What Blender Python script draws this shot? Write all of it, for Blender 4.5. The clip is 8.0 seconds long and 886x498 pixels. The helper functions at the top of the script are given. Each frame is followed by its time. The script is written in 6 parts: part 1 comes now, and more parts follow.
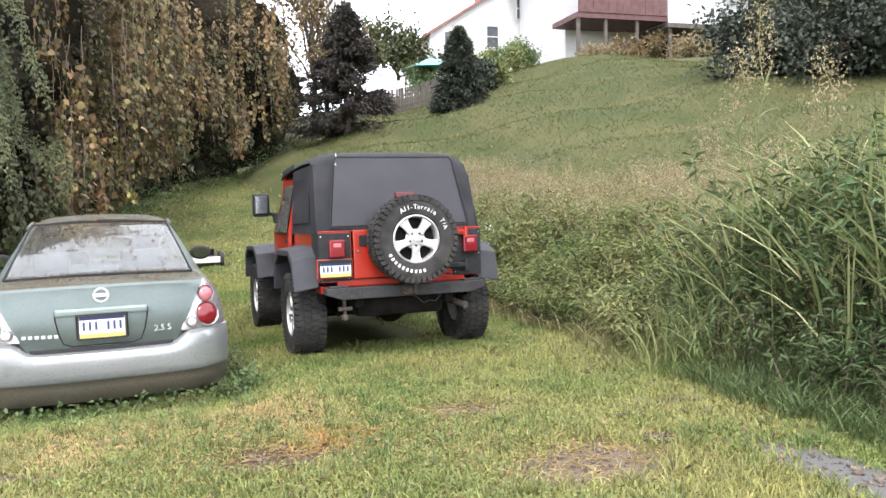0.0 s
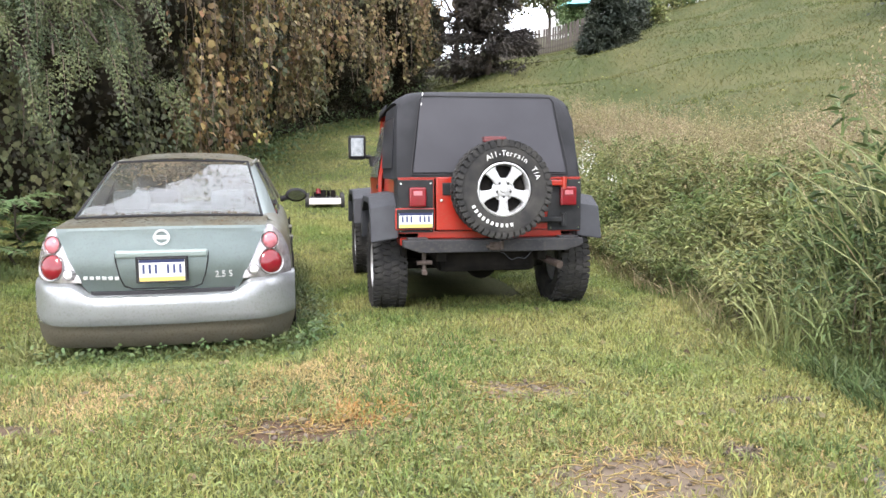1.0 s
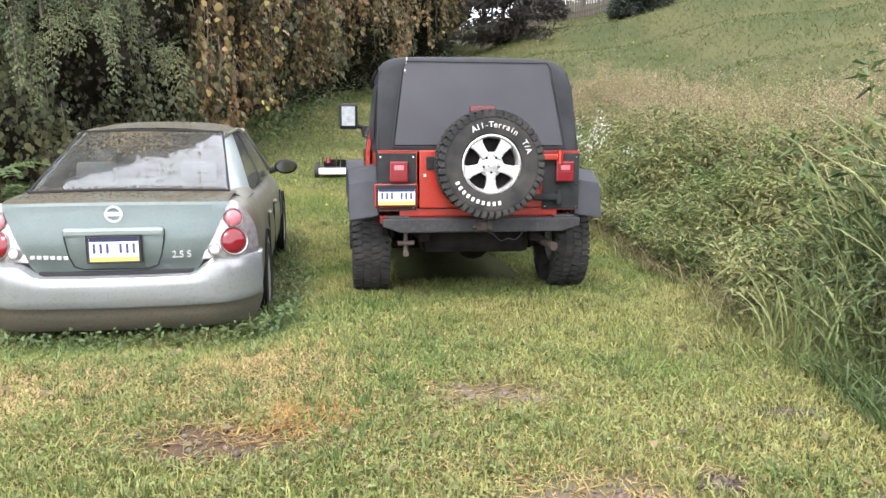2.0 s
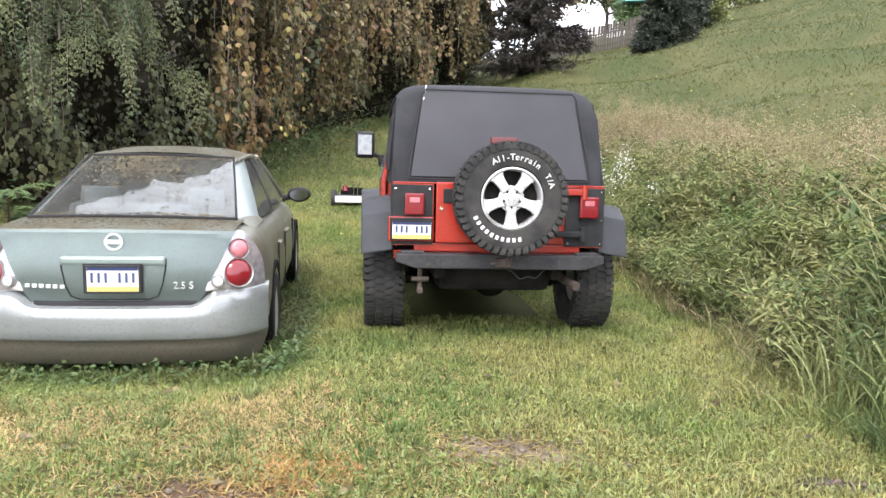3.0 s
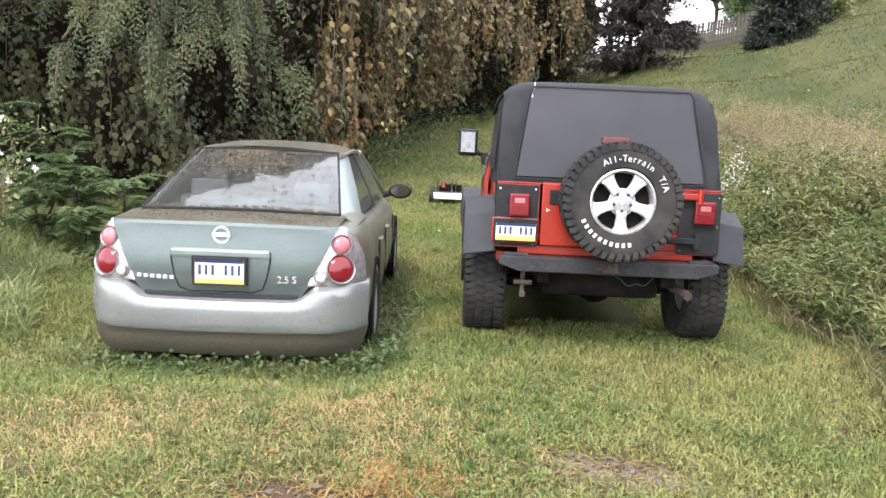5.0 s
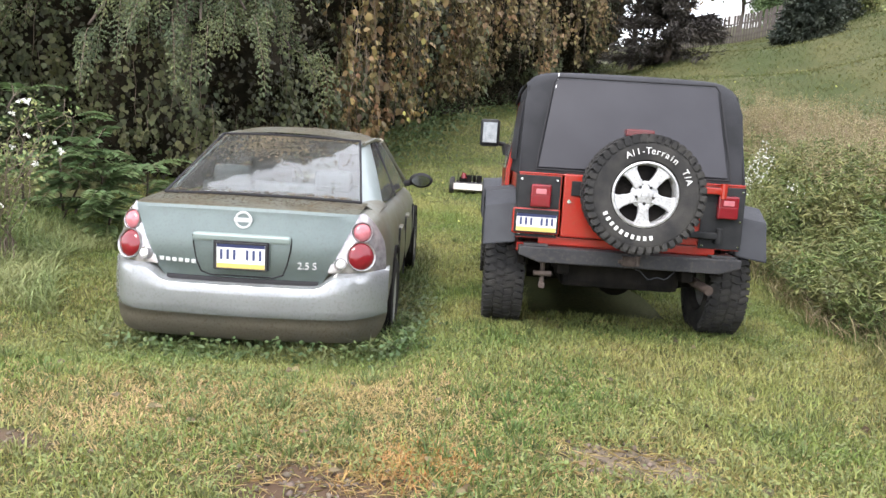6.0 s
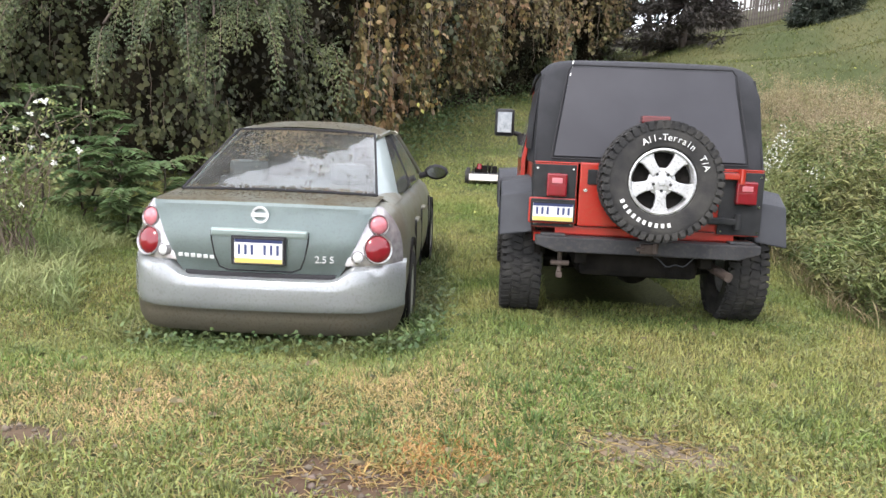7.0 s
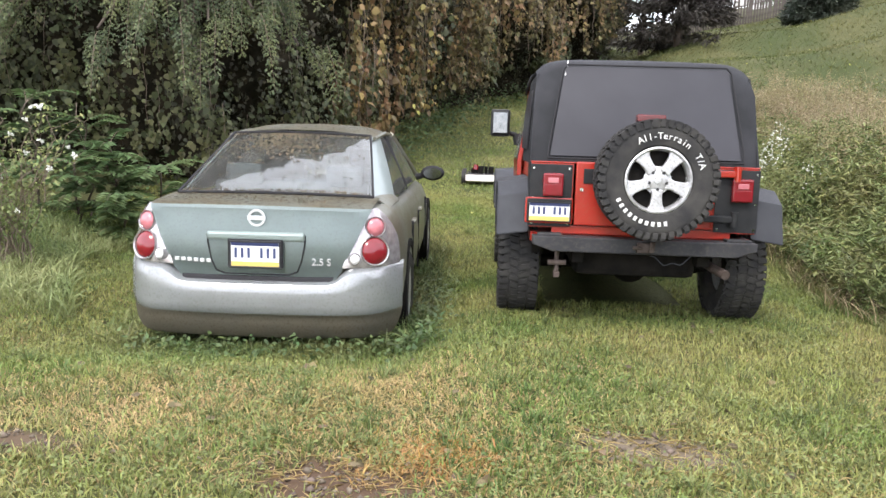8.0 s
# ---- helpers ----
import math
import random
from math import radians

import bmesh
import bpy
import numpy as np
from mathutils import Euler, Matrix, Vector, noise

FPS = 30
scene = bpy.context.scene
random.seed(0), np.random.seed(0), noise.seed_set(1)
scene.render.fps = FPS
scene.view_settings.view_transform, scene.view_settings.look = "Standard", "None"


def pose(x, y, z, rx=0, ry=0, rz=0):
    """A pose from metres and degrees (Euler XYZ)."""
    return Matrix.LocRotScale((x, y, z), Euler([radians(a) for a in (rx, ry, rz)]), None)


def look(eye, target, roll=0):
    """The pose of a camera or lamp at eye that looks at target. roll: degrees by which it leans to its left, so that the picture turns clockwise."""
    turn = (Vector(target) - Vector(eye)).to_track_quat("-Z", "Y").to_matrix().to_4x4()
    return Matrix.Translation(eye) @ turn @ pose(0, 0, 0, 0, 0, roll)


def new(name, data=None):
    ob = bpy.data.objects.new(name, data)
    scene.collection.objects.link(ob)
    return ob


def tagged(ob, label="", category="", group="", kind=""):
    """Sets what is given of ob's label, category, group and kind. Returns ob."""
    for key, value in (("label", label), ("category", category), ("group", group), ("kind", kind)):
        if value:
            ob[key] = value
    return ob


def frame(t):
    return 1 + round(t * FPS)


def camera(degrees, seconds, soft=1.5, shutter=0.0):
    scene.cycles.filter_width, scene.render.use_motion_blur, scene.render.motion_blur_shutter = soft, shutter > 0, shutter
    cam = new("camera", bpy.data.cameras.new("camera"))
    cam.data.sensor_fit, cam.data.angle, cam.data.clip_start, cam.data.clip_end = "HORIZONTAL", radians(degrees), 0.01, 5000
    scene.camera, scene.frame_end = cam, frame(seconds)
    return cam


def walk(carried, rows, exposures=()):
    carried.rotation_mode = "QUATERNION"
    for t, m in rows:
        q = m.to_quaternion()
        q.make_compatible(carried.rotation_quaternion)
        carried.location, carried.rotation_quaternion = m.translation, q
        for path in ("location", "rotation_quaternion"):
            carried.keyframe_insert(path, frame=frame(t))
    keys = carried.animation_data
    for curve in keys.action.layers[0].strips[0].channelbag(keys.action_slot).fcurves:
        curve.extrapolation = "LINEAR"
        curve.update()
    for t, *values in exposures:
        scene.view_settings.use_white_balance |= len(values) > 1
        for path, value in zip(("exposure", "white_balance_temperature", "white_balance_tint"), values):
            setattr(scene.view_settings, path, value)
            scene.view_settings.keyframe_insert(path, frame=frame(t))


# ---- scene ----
cam = camera(59.3, 8.0, soft=1.5)
PATH = [
    (0, (-1.616, -6.895, 1.534), (-1.049, -4.982, 1.391), -1.03),
    (0.5, (-1.345, -6.652, 1.542), (-0.888, -4.718, 1.314), -0.70),
    (1, (-0.972, -6.364, 1.529), (-0.784, -4.393, 1.249), 0.23),
    (1.5, (-0.722, -6.072, 1.522), (-0.563, -4.108, 1.181), 0.57),
    (1.7, (-0.630, -6.000, 1.547), (-0.489, -4.038, 1.184), 0.48),
    (2.8, (-0.501, -5.659, 1.552), (-0.481, -3.685, 1.234), 0.93),
    (3, (-0.532, -5.611, 1.554), (-0.476, -3.633, 1.264), 1.76),
    (3.5, (-0.597, -5.531, 1.552), (-0.576, -3.551, 1.268), 1.31),
    (4, (-0.605, -5.489, 1.562), (-0.706, -3.508, 1.306), 1.43),
    (4.5, (-0.601, -5.469, 1.559), (-0.735, -3.492, 1.287), 2.63),
    (4.7, (-0.603, -5.468, 1.563), (-0.762, -3.495, 1.275), 2.47),
    (6, (-0.618, -5.472, 1.548), (-0.844, -3.513, 1.216), 3.56),
    (6.5, (-0.612, -5.470, 1.543), (-0.857, -3.514, 1.203), 3.55),
    (7, (-0.618, -5.468, 1.547), (-0.885, -3.518, 1.191), 2.30),
    (7.5, (-0.619, -5.469, 1.549), (-0.902, -3.522, 1.190), 1.64),
    (8, (-0.614, -5.466, 1.546), (-0.875, -3.515, 1.193), 1.68),
]
walk(cam, [(t, look(e, g, r)) for t, e, g, r in PATH], [(0.0, 0.74, 6500, 14), (1.5, 0.80, 6500, 14), (4.0, 0.80, 6500, 14), (6.0, 0.62, 6500, 14), (8.0, 0.57, 6500, 14)])

# ---- light ----
world = bpy.data.worlds.new("world")
scene.world = world
world.use_nodes = True
wn, wl = world.node_tree.nodes, world.node_tree.links
sky = wn.new("ShaderNodeTexSky")
sky.sky_type, sky.sun_disc = "NISHITA", False
sky.sun_elevation, sky.sun_rotation = radians(48), radians(200)
veil = wn.new("ShaderNodeMix")
veil.data_type = "RGBA"
veil.inputs[0].default_value = 0.72
veil.inputs[7].default_value = (9.3, 9.4, 9.8, 1)
wl.new(sky.outputs[0], veil.inputs[6])
wl.new(veil.outputs[2], wn["Background"].inputs[0])
wn["Background"].inputs[1].default_value = 0.27
sun = new("sun", bpy.data.lights.new("sun", "SUN"))
sun.data.energy, sun.data.angle, sun.data.color = 2.0, radians(14), (1.0, 0.96, 0.9)
sun.matrix_world = look((-4, -12, 16), (0, 0, 0))

# ---- materials ----


def material(name, color=(0.5, 0.5, 0.5), rough=0.6, metal=0.0, spec=0.5, second=None, scale=8.0, amount=0.5,
             fine=None, fine_scale=60.0, bump=0.0, bump_scale=80.0, island=0.0, trans=0.0, coat=0.0, alpha=1.0):
    """Principled surface with colour variation at two scales, relief and optional per-island variation."""
    m = bpy.data.materials.new(name)
    m.use_nodes = True
    n, l = m.node_tree.nodes, m.node_tree.links
    b = n["Principled BSDF"]
    b.inputs["Roughness"].default_value, b.inputs["Metallic"].default_value = rough, metal
    b.inputs["Specular IOR Level"].default_value = spec
    b.inputs["Coat Weight"].default_value = coat
    b.inputs["Coat Roughness"].default_value = 0.08
    co = n.new("ShaderNodeTexCoord")
    rgb = n.new("ShaderNodeRGB")
    rgb.outputs[0].default_value = (*color, 1)
    out = rgb.outputs[0]

    def mixed(a, colour, fac, blend="MIX"):
        x = n.new("ShaderNodeMix")
        x.data_type, x.blend_type = "RGBA", blend
        l.new(fac, x.inputs[0])
        l.new(a, x.inputs[6])
        x.inputs[7].default_value = (*colour, 1)
        return x.outputs[2]

    def noise_fac(s, lo, hi, detail=4.0):
        t = n.new("ShaderNodeTexNoise")
        t.inputs["Scale"].default_value, t.inputs["Detail"].default_value = s, detail
        l.new(co.outputs["Object"], t.inputs["Vector"])
        r = n.new("ShaderNodeMapRange")
        r.inputs[1].default_value, r.inputs[2].default_value = lo, hi
        l.new(t.outputs[0], r.inputs[0])
        return r.outputs[0]

    if second:
        out = mixed(out, second, noise_fac(scale, 0.5 - 0.25 * amount, 0.75 - 0.2 * amount))
    if fine:
        out = mixed(out, fine, noise_fac(fine_scale, 0.5, 0.72))
    if island:
        g = n.new("ShaderNodeNewGeometry")
        r = n.new("ShaderNodeMapRange")
        r.inputs[3].default_value, r.inputs[4].default_value = 1 - island, 1 + island
        l.new(g.outputs["Random Per Island"], r.inputs[0])
        h = n.new("ShaderNodeHueSaturation")
        l.new(r.outputs[0], h.inputs["Value"])
        r2 = n.new("ShaderNodeMapRange")
        r2.inputs[3].default_value, r2.inputs[4].default_value = 0.5 - 0.05 * island, 0.5 + 0.05 * island
        w = n.new("ShaderNodeMath")
        w.operation = "FRACT"
        k = n.new("ShaderNodeMath")
        k.operation = "MULTIPLY"
        k.inputs[1].default_value = 17.3
        l.new(g.outputs["Random Per Island"], k.inputs[0])
        l.new(k.outputs[0], w.inputs[0])
        l.new(w.outputs[0], r2.inputs[0])
        l.new(r2.outputs[0], h.inputs["Hue"])
        l.new(out, h.inputs["Color"])
        out = h.outputs[0]
    l.new(out, b.inputs["Base Color"])
    if bump:
        t = n.new("ShaderNodeTexNoise")
        t.inputs["Scale"].default_value, t.inputs["Detail"].default_value = bump_scale, 6
        l.new(co.outputs["Object"], t.inputs["Vector"])
        u = n.new("ShaderNodeBump")
        u.inputs["Strength"].default_value, u.inputs["Distance"].default_value = bump, 0.01
        l.new(t.outputs[0], u.inputs["Height"])
        l.new(u.outputs[0], b.inputs["Normal"])
    if trans:
        tr = n.new("ShaderNodeBsdfTranslucent")
        l.new(out, tr.inputs[0])
        ms = n.new("ShaderNodeMixShader")
        ms.inputs[0].default_value = trans
        l.new(b.outputs[0], ms.inputs[1])
        l.new(tr.outputs[0], ms.inputs[2])
        l.new(ms.outputs[0], n["Material Output"].inputs[0])
    return m


# bare spots in the turf: place, half sizes, colour of the soil
BARE = (
    (-1.3, -2.86, 0.44, 0.24, (0.085, 0.055, 0.035)),
    (-0.12, -2.32, 0.36, 0.20, (0.15, 0.12, 0.085)),
    (0.08, -3.6, 0.42, 0.3, (0.14, 0.11, 0.08)),
    (-2.7, -2.8, 0.3, 0.14, (0.1, 0.07, 0.045)),
    (0.58, -3.38, 0.11, 0.1, (0.06, 0.045, 0.035)),
    (1.17, -2.66, 0.16, 0.07, (0.07, 0.06, 0.055)),
    (1.06, -4.25, 0.20, 0.75, (0.115, 0.115, 0.112)),
)


def ground_material():
    """Mown turf soil with straw areas, bare dirt spots and a worn gravel edge."""
    m = material("turf", (0.050, 0.064, 0.021), 0.9, second=(0.090, 0.090, 0.036), scale=0.6, amount=0.6,
                 fine=(0.026, 0.03, 0.013), fine_scale=35, bump=0.9, bump_scale=45, spec=0.2)
    n, l = m.node_tree.nodes, m.node_tree.links
    b = n["Principled BSDF"]
    src = b.inputs["Base Color"].links[0].from_socket
    co = next(x for x in n if x.type == "TEX_COORD")
    for x, y, rx, ry, colour in BARE:
        v = n.new("ShaderNodeVectorMath")
        v.operation = "SUBTRACT"
        v.inputs[1].default_value = (x, y, 0)
        l.new(co.outputs["Object"], v.inputs[0])
        s = n.new("ShaderNodeVectorMath")
        s.operation = "MULTIPLY"
        s.inputs[1].default_value = (1 / rx, 1 / ry, 0)
        l.new(v.outputs[0], s.inputs[0])
        d = n.new("ShaderNodeVectorMath")
        d.operation = "LENGTH"
        l.new(s.outputs[0], d.inputs[0])
        t = n.new("ShaderNodeTexNoise")
        t.inputs["Scale"].default_value, t.inputs["Detail"].default_value = 9, 8
        l.new(co.outputs["Object"], t.inputs["Vector"])
        a = n.new("ShaderNodeMath")
        a.operation = "ADD"
        l.new(d.outputs["Value"], a.inputs[0])
        l.new(t.outputs[0], a.inputs[1])
        r = n.new("ShaderNodeMapRange")
        r.inputs[1].default_value, r.inputs[2].default_value = 1.15, 1.7
        r.inputs[3].default_value, r.inputs[4].default_value = 1, 0
        l.new(a.outputs[0], r.inputs[0])
        x2 = n.new("ShaderNodeMix")
        x2.data_type = "RGBA"
        l.new(r.outputs[0], x2.inputs[0])
        l.new(src, x2.inputs[6])
        x2.inputs[7].default_value = (*colour, 1)
        src = x2.outputs[2]
    l.new(src, b.inputs["Base Color"])
    return m


TURF = ground_material()


def foliage(name, a, b, scale=1.2, island=0.35, trans=0.25, rough=0.55):
    return material(name, a, rough, second=b, scale=scale, amount=0.6, island=island, trans=trans, spec=0.35)


GRASS = foliage("grass_blades", (0.155, 0.218, 0.056), (0.315, 0.31, 0.108), 0.9, 0.45)
STRAW = foliage("straw_blades", (0.47, 0.345, 0.17), (0.35, 0.28, 0.115), 1.5, 0.35)
RUSSET = foliage("russet_blades", (0.42, 0.22, 0.075), (0.36, 0.24, 0.09), 2.0, 0.35)
CLOVER = foliage("clover", (0.13, 0.175, 0.055), (0.20, 0.225, 0.08), 2.0, 0.35)
HILL = foliage("hill_blades", (0.083, 0.110, 0.030), (0.142, 0.142, 0.050), 0.35, 0.45)
WEED = foliage("weed_leaves", (0.098, 0.150, 0.045), (0.205, 0.21, 0.082), 1.0, 0.55)
WEED_DRY = foliage("dry_weed", (0.32, 0.25, 0.16), (0.25, 0.225, 0.11), 1.0, 0.35)
PALE_REED = foliage("pale_tall_grass", (0.27, 0.31, 0.14), (0.36, 0.35, 0.19), 1.2, 0.3)
REED = foliage("tall_grass", (0.16, 0.22, 0.08), (0.28, 0.295, 0.13), 1.0, 0.35)
LOCUST = foliage("locust_leaflets", (0.057, 0.080, 0.037), (0.108, 0.122, 0.047), 1.4, 0.55)
# Vine leaf colour taken darker to carry the shade deep in the thicket.
SHADE_LEAF = foliage("shaded_thicket_leaves", (0.036, 0.044, 0.024), (0.06, 0.055, 0.03), 0.8, 0.45)
# Dark green weeds; on the near bank the darkness also stands for shade.
DARK_WEED = foliage("dark_shaded_weeds", (0.06, 0.10, 0.036), (0.10, 0.135, 0.05), 1.2, 0.45)
VINE = foliage("vine_leaves", (0.052, 0.068, 0.032), (0.095, 0.098, 0.04), 0.8, 0.45)
VINE_DRY = foliage("autumn_vine_leaves", (0.225, 0.150, 0.070), (0.115, 0.10, 0.046), 0.6, 0.6)
SUMAC = foliage("sumac_leaves", (0.075, 0.125, 0.05), (0.105, 0.15, 0.056), 1.5, 0.3)
NEEDLE = foliage("needles", (0.028, 0.04, 0.03), (0.045, 0.055, 0.035), 1.0, 0.4, 0.1)
NEEDLE_DARK = foliage("dark_needles", (0.035, 0.03, 0.028), (0.05, 0.045, 0.035), 1.0, 0.4, 0.1)
YELLOW = foliage("yellow_leaves", (0.40, 0.38, 0.09), (0.33, 0.35, 0.1), 3.0, 0.2)
PETAL = foliage("white_petals", (0.75, 0.75, 0.7), (0.65, 0.66, 0.6), 3.0, 0.1)
BARK = material("bark", (0.06, 0.045, 0.035), 0.9, second=(0.1, 0.08, 0.06), scale=5, bump=0.8, bump_scale=30)
TWIG = material("vine_stem", (0.15, 0.115, 0.085), 0.85, second=(0.16, 0.125, 0.09), scale=6, bump=0.3)
# Near-black colour for the shade between and behind the thicket's leaves.
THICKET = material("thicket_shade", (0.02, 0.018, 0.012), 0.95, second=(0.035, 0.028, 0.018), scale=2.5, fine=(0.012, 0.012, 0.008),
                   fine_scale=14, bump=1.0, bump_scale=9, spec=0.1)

# ---- building helpers ----


def part(name, bm, mat, parent=None, label="", smooth=False):
    """Links a bmesh as one mesh object under a thing or a part."""
    me = bpy.data.meshes.new(name)
    bm.to_mesh(me)
    bm.free()
    if smooth:
        me.shade_smooth()
        me.set_sharp_from_angle(angle=0.65)
    me.materials.append(mat)
    ob = new(name, me)
    ob.parent = parent
    if label:
        tagged(ob, label)
    return ob


def thing(name, label, category, m=None, group="", kind=""):
    ob = new(name)
    ob.matrix_world = m or Matrix()
    return tagged(ob, label, category, group, kind)


def sheet(name, verts, faces, mat, parent=None, smooth=False):
    """A mesh object from arrays: verts (n, 3) and faces (m, 3 or 4)."""
    verts, faces = np.asarray(verts, np.float32), np.asarray(faces, np.int32)
    me = bpy.data.meshes.new(name)
    k = faces.shape[1]
    me.vertices.add(len(verts))
    me.vertices.foreach_set("co", verts.ravel())
    me.loops.add(faces.size)
    me.loops.foreach_set("vertex_index", faces.ravel())
    me.polygons.add(len(faces))
    me.polygons.foreach_set("loop_start", np.arange(0, faces.size, k, dtype=np.int32))
    me.polygons.foreach_set("loop_total", np.full(len(faces), k, np.int32))
    me.update(calc_edges=True)
    me.validate()
    if smooth:
        me.shade_smooth()
    me.materials.append(mat)
    ob = new(name, me)
    ob.parent = parent
    return ob


def box(bm, x0, x1, y0, y1, z0, z1, bevel=0.0):
    r = bmesh.ops.create_cube(bm, size=1, matrix=Matrix.Translation(((x0 + x1) / 2, (y0 + y1) / 2, (z0 + z1) / 2)) @ Matrix.Diagonal((x1 - x0, y1 - y0, z1 - z0, 1)))
    if bevel:
        es = list({e for v in r["verts"] for e in v.link_edges})
        bmesh.ops.bevel(bm, geom=es, offset=bevel, segments=2, affect="EDGES", profile=0.6)
    return r["verts"]


def rod(bm, a, b, r0, r1=None, n=8):
    a, b = Vector(a), Vector(b)
    d = b - a
    m = Matrix.Translation((a + b) / 2) @ d.to_track_quat("Z", "Y").to_matrix().to_4x4()
    bmesh.ops.create_cone(bm, cap_ends=True, segments=n, radius1=r0, radius2=r0 if r1 is None else r1, depth=d.length, matrix=m)


def smoothstep(a, b, x):
    t = np.clip((x - a) / (b - a), 0, 1)
    return t * t * (3 - 2 * t)


rng = np.random.default_rng(7)

# ---- ground ----


def toe(y):
    """Where the weedy bank starts, in x."""
    return 1.95 + 0.06 * np.sin(y * 0.8) + 0.08 * np.sin(2.3 * y + 1) + 0.05 * np.sin(5.1 * y) - 0.2 * smoothstep(-0.3, -2.0, y) + 0.25 * smoothstep(-3.2, -5.0, y) - 2.75 * smoothstep(6, 22, y)


def height(x, y):
    x, y = np.asarray(x, float), np.asarray(y, float)
    lane = 0.071 - 0.0409 * np.clip(y, -9, 2.7) + 0.052 * np.clip(y - 3.0, 0, 56) + 0.055 * np.clip(y - 9, 0, 50) + 0.045 * np.clip(y - 12, 0, 10)
    d = np.clip(x - toe(y), 0, None)
    bank = 0.48 * np.clip(d, 0, 2.2) + 0.235 * np.clip(d - 2.2, 0, 13) + 0.10 * np.clip(d - 15.2, 0, 30)
    bank = bank * smoothstep(-0.02, 0.6, d)
    dip = -0.13 * smoothstep(-1.0, -1.6, x) * smoothstep(-4.4, -3.6, x) * smoothstep(6, 3, y) * smoothstep(-2.0, -0.8, y)
    left = 0.18 * np.clip(-x - 4.6, 0, 3) * smoothstep(-6, 0, y)
    ripple = 0.02 * np.sin(1.7 * x + 0.6) * np.sin(1.3 * y) + 0.012 * np.sin(4.1 * x) * np.sin(3.7 * y + 1)
    knoll = 0.95 * np.exp(-((x - 16.5) / 6) ** 2 - ((y - 30) / 8) ** 2) + 0.10 * np.sin(1.15 * y + 0.3 * x) * smoothstep(3, 6, d) * smoothstep(30, 22, y)
    rough = 0.20 * np.sin(0.8 * x + 0.5 * y) * np.sin(0.7 * y - 0.3 * x) * smoothstep(1.5, 5, d)
    return lane + bank + dip + left + ripple * smoothstep(3.0, 1.5, d) * smoothstep(14, 8, y) + rough + knoll


def gz(x, y):
    return float(height(np.array(x), np.array(y)))


def axis(*spans):
    out = [np.arange(a, b, s) for a, b, s in spans]
    return np.unique(np.round(np.concatenate(out), 4))


gx = axis((-900, -60, 70), (-60, -12, 4), (-12, -7, 0.5), (-7, 7, 0.16), (7, 25, 0.6), (25, 60, 4), (60, 910, 70))
gy = axis((-900, -60, 70), (-60, -9, 3), (-9, 10, 0.16), (10, 40, 0.6), (40, 80, 4), (80, 910, 70))
X, Y = np.meshgrid(gx, gy)
V = np.stack([X.ravel(), Y.ravel(), height(X, Y).ravel()], 1)
nx, ny = len(gx), len(gy)
I = (np.arange(ny - 1)[:, None] * nx + np.arange(nx - 1)[None]).ravel()
ground = sheet("ground", V, np.stack([I, I + 1, I + nx + 1, I + nx], 1), TURF, smooth=True)
tagged(ground, "mown grassy ground rising into a hillside", "ground", kind="structure")

# ---- vehicle materials ----
RED = material("red_paint", (0.345, 0.016, 0.007), 0.3, second=(0.32, 0.020, 0.008), scale=5, coat=0.5, fine=(0.30, 0.04, 0.02), fine_scale=90)
CANVAS = material("black_canvas", (0.020, 0.021, 0.023), 0.75, second=(0.035, 0.036, 0.040), scale=3, bump=0.25, bump_scale=300, spec=0.2)
VINYL = material("tinted_vinyl_window", (0.023, 0.023, 0.028), 0.42, second=(0.033, 0.033, 0.039), scale=2, bump=0.12, bump_scale=7, spec=0.35)
FLARE = material("grey_plastic", (0.031, 0.033, 0.038), 0.6, second=(0.041, 0.044, 0.049), scale=6, bump=0.15, bump_scale=200, spec=0.3)
ARMOUR = material("black_plate", (0.016, 0.017, 0.018), 0.5, second=(0.026, 0.027, 0.028), scale=9, bump=0.2, bump_scale=150, spec=0.22)
RUBBER = material("tyre_rubber", (0.030, 0.030, 0.030), 0.8, second=(0.056, 0.054, 0.050), scale=9, bump=0.35, bump_scale=120, spec=0.15)
SILVER = material("alloy", (0.62, 0.63, 0.64), 0.38, metal=0.55, second=(0.5, 0.5, 0.5), scale=14, fine=(0.35, 0.34, 0.32), fine_scale=70)
STEEL_BLACK = material("worn_black_steel", (0.026, 0.027, 0.03), 0.5, second=(0.040, 0.040, 0.042), scale=5, fine=(0.055, 0.050, 0.046), fine_scale=40, bump=0.2, bump_scale=90, spec=0.3)
# Black underbody, made darker still to carry the shade beneath the vehicle.
UNDER = material("shaded_underbody", (0.009, 0.0085, 0.008), 0.85, second=(0.018, 0.016, 0.014), scale=9, bump=0.3, spec=0.08)
RUST = material("rusty_steel", (0.050, 0.034, 0.027), 0.8, second=(0.085, 0.066, 0.055), scale=20, bump=0.3)
LAMP_RED = material("red_lens", (0.19, 0.009, 0.016), 0.18, second=(0.165, 0.01, 0.014), scale=30, coat=0.4)
LAMP_PINK = material("pink_lens", (0.50, 0.17, 0.19), 0.18, second=(0.42, 0.13, 0.15), scale=30, coat=0.4)
LAMP_DARK = material("dark_lens", (0.10, 0.012, 0.012), 0.25, coat=0.3)
CLEAR = material("clear_lens", (0.45, 0.43, 0.43), 0.14, metal=0.5, second=(0.30, 0.28, 0.28), scale=25, coat=0.6)
WHITE = material("white_paint", (0.78, 0.78, 0.76), 0.5, second=(0.68, 0.68, 0.66), scale=40)
PLATE_BLUE = material("blue_plate_band", (0.02, 0.03, 0.10), 0.45)
PLATE_YELLOW = material("yellow_plate_band", (0.64, 0.47, 0.13), 0.45)
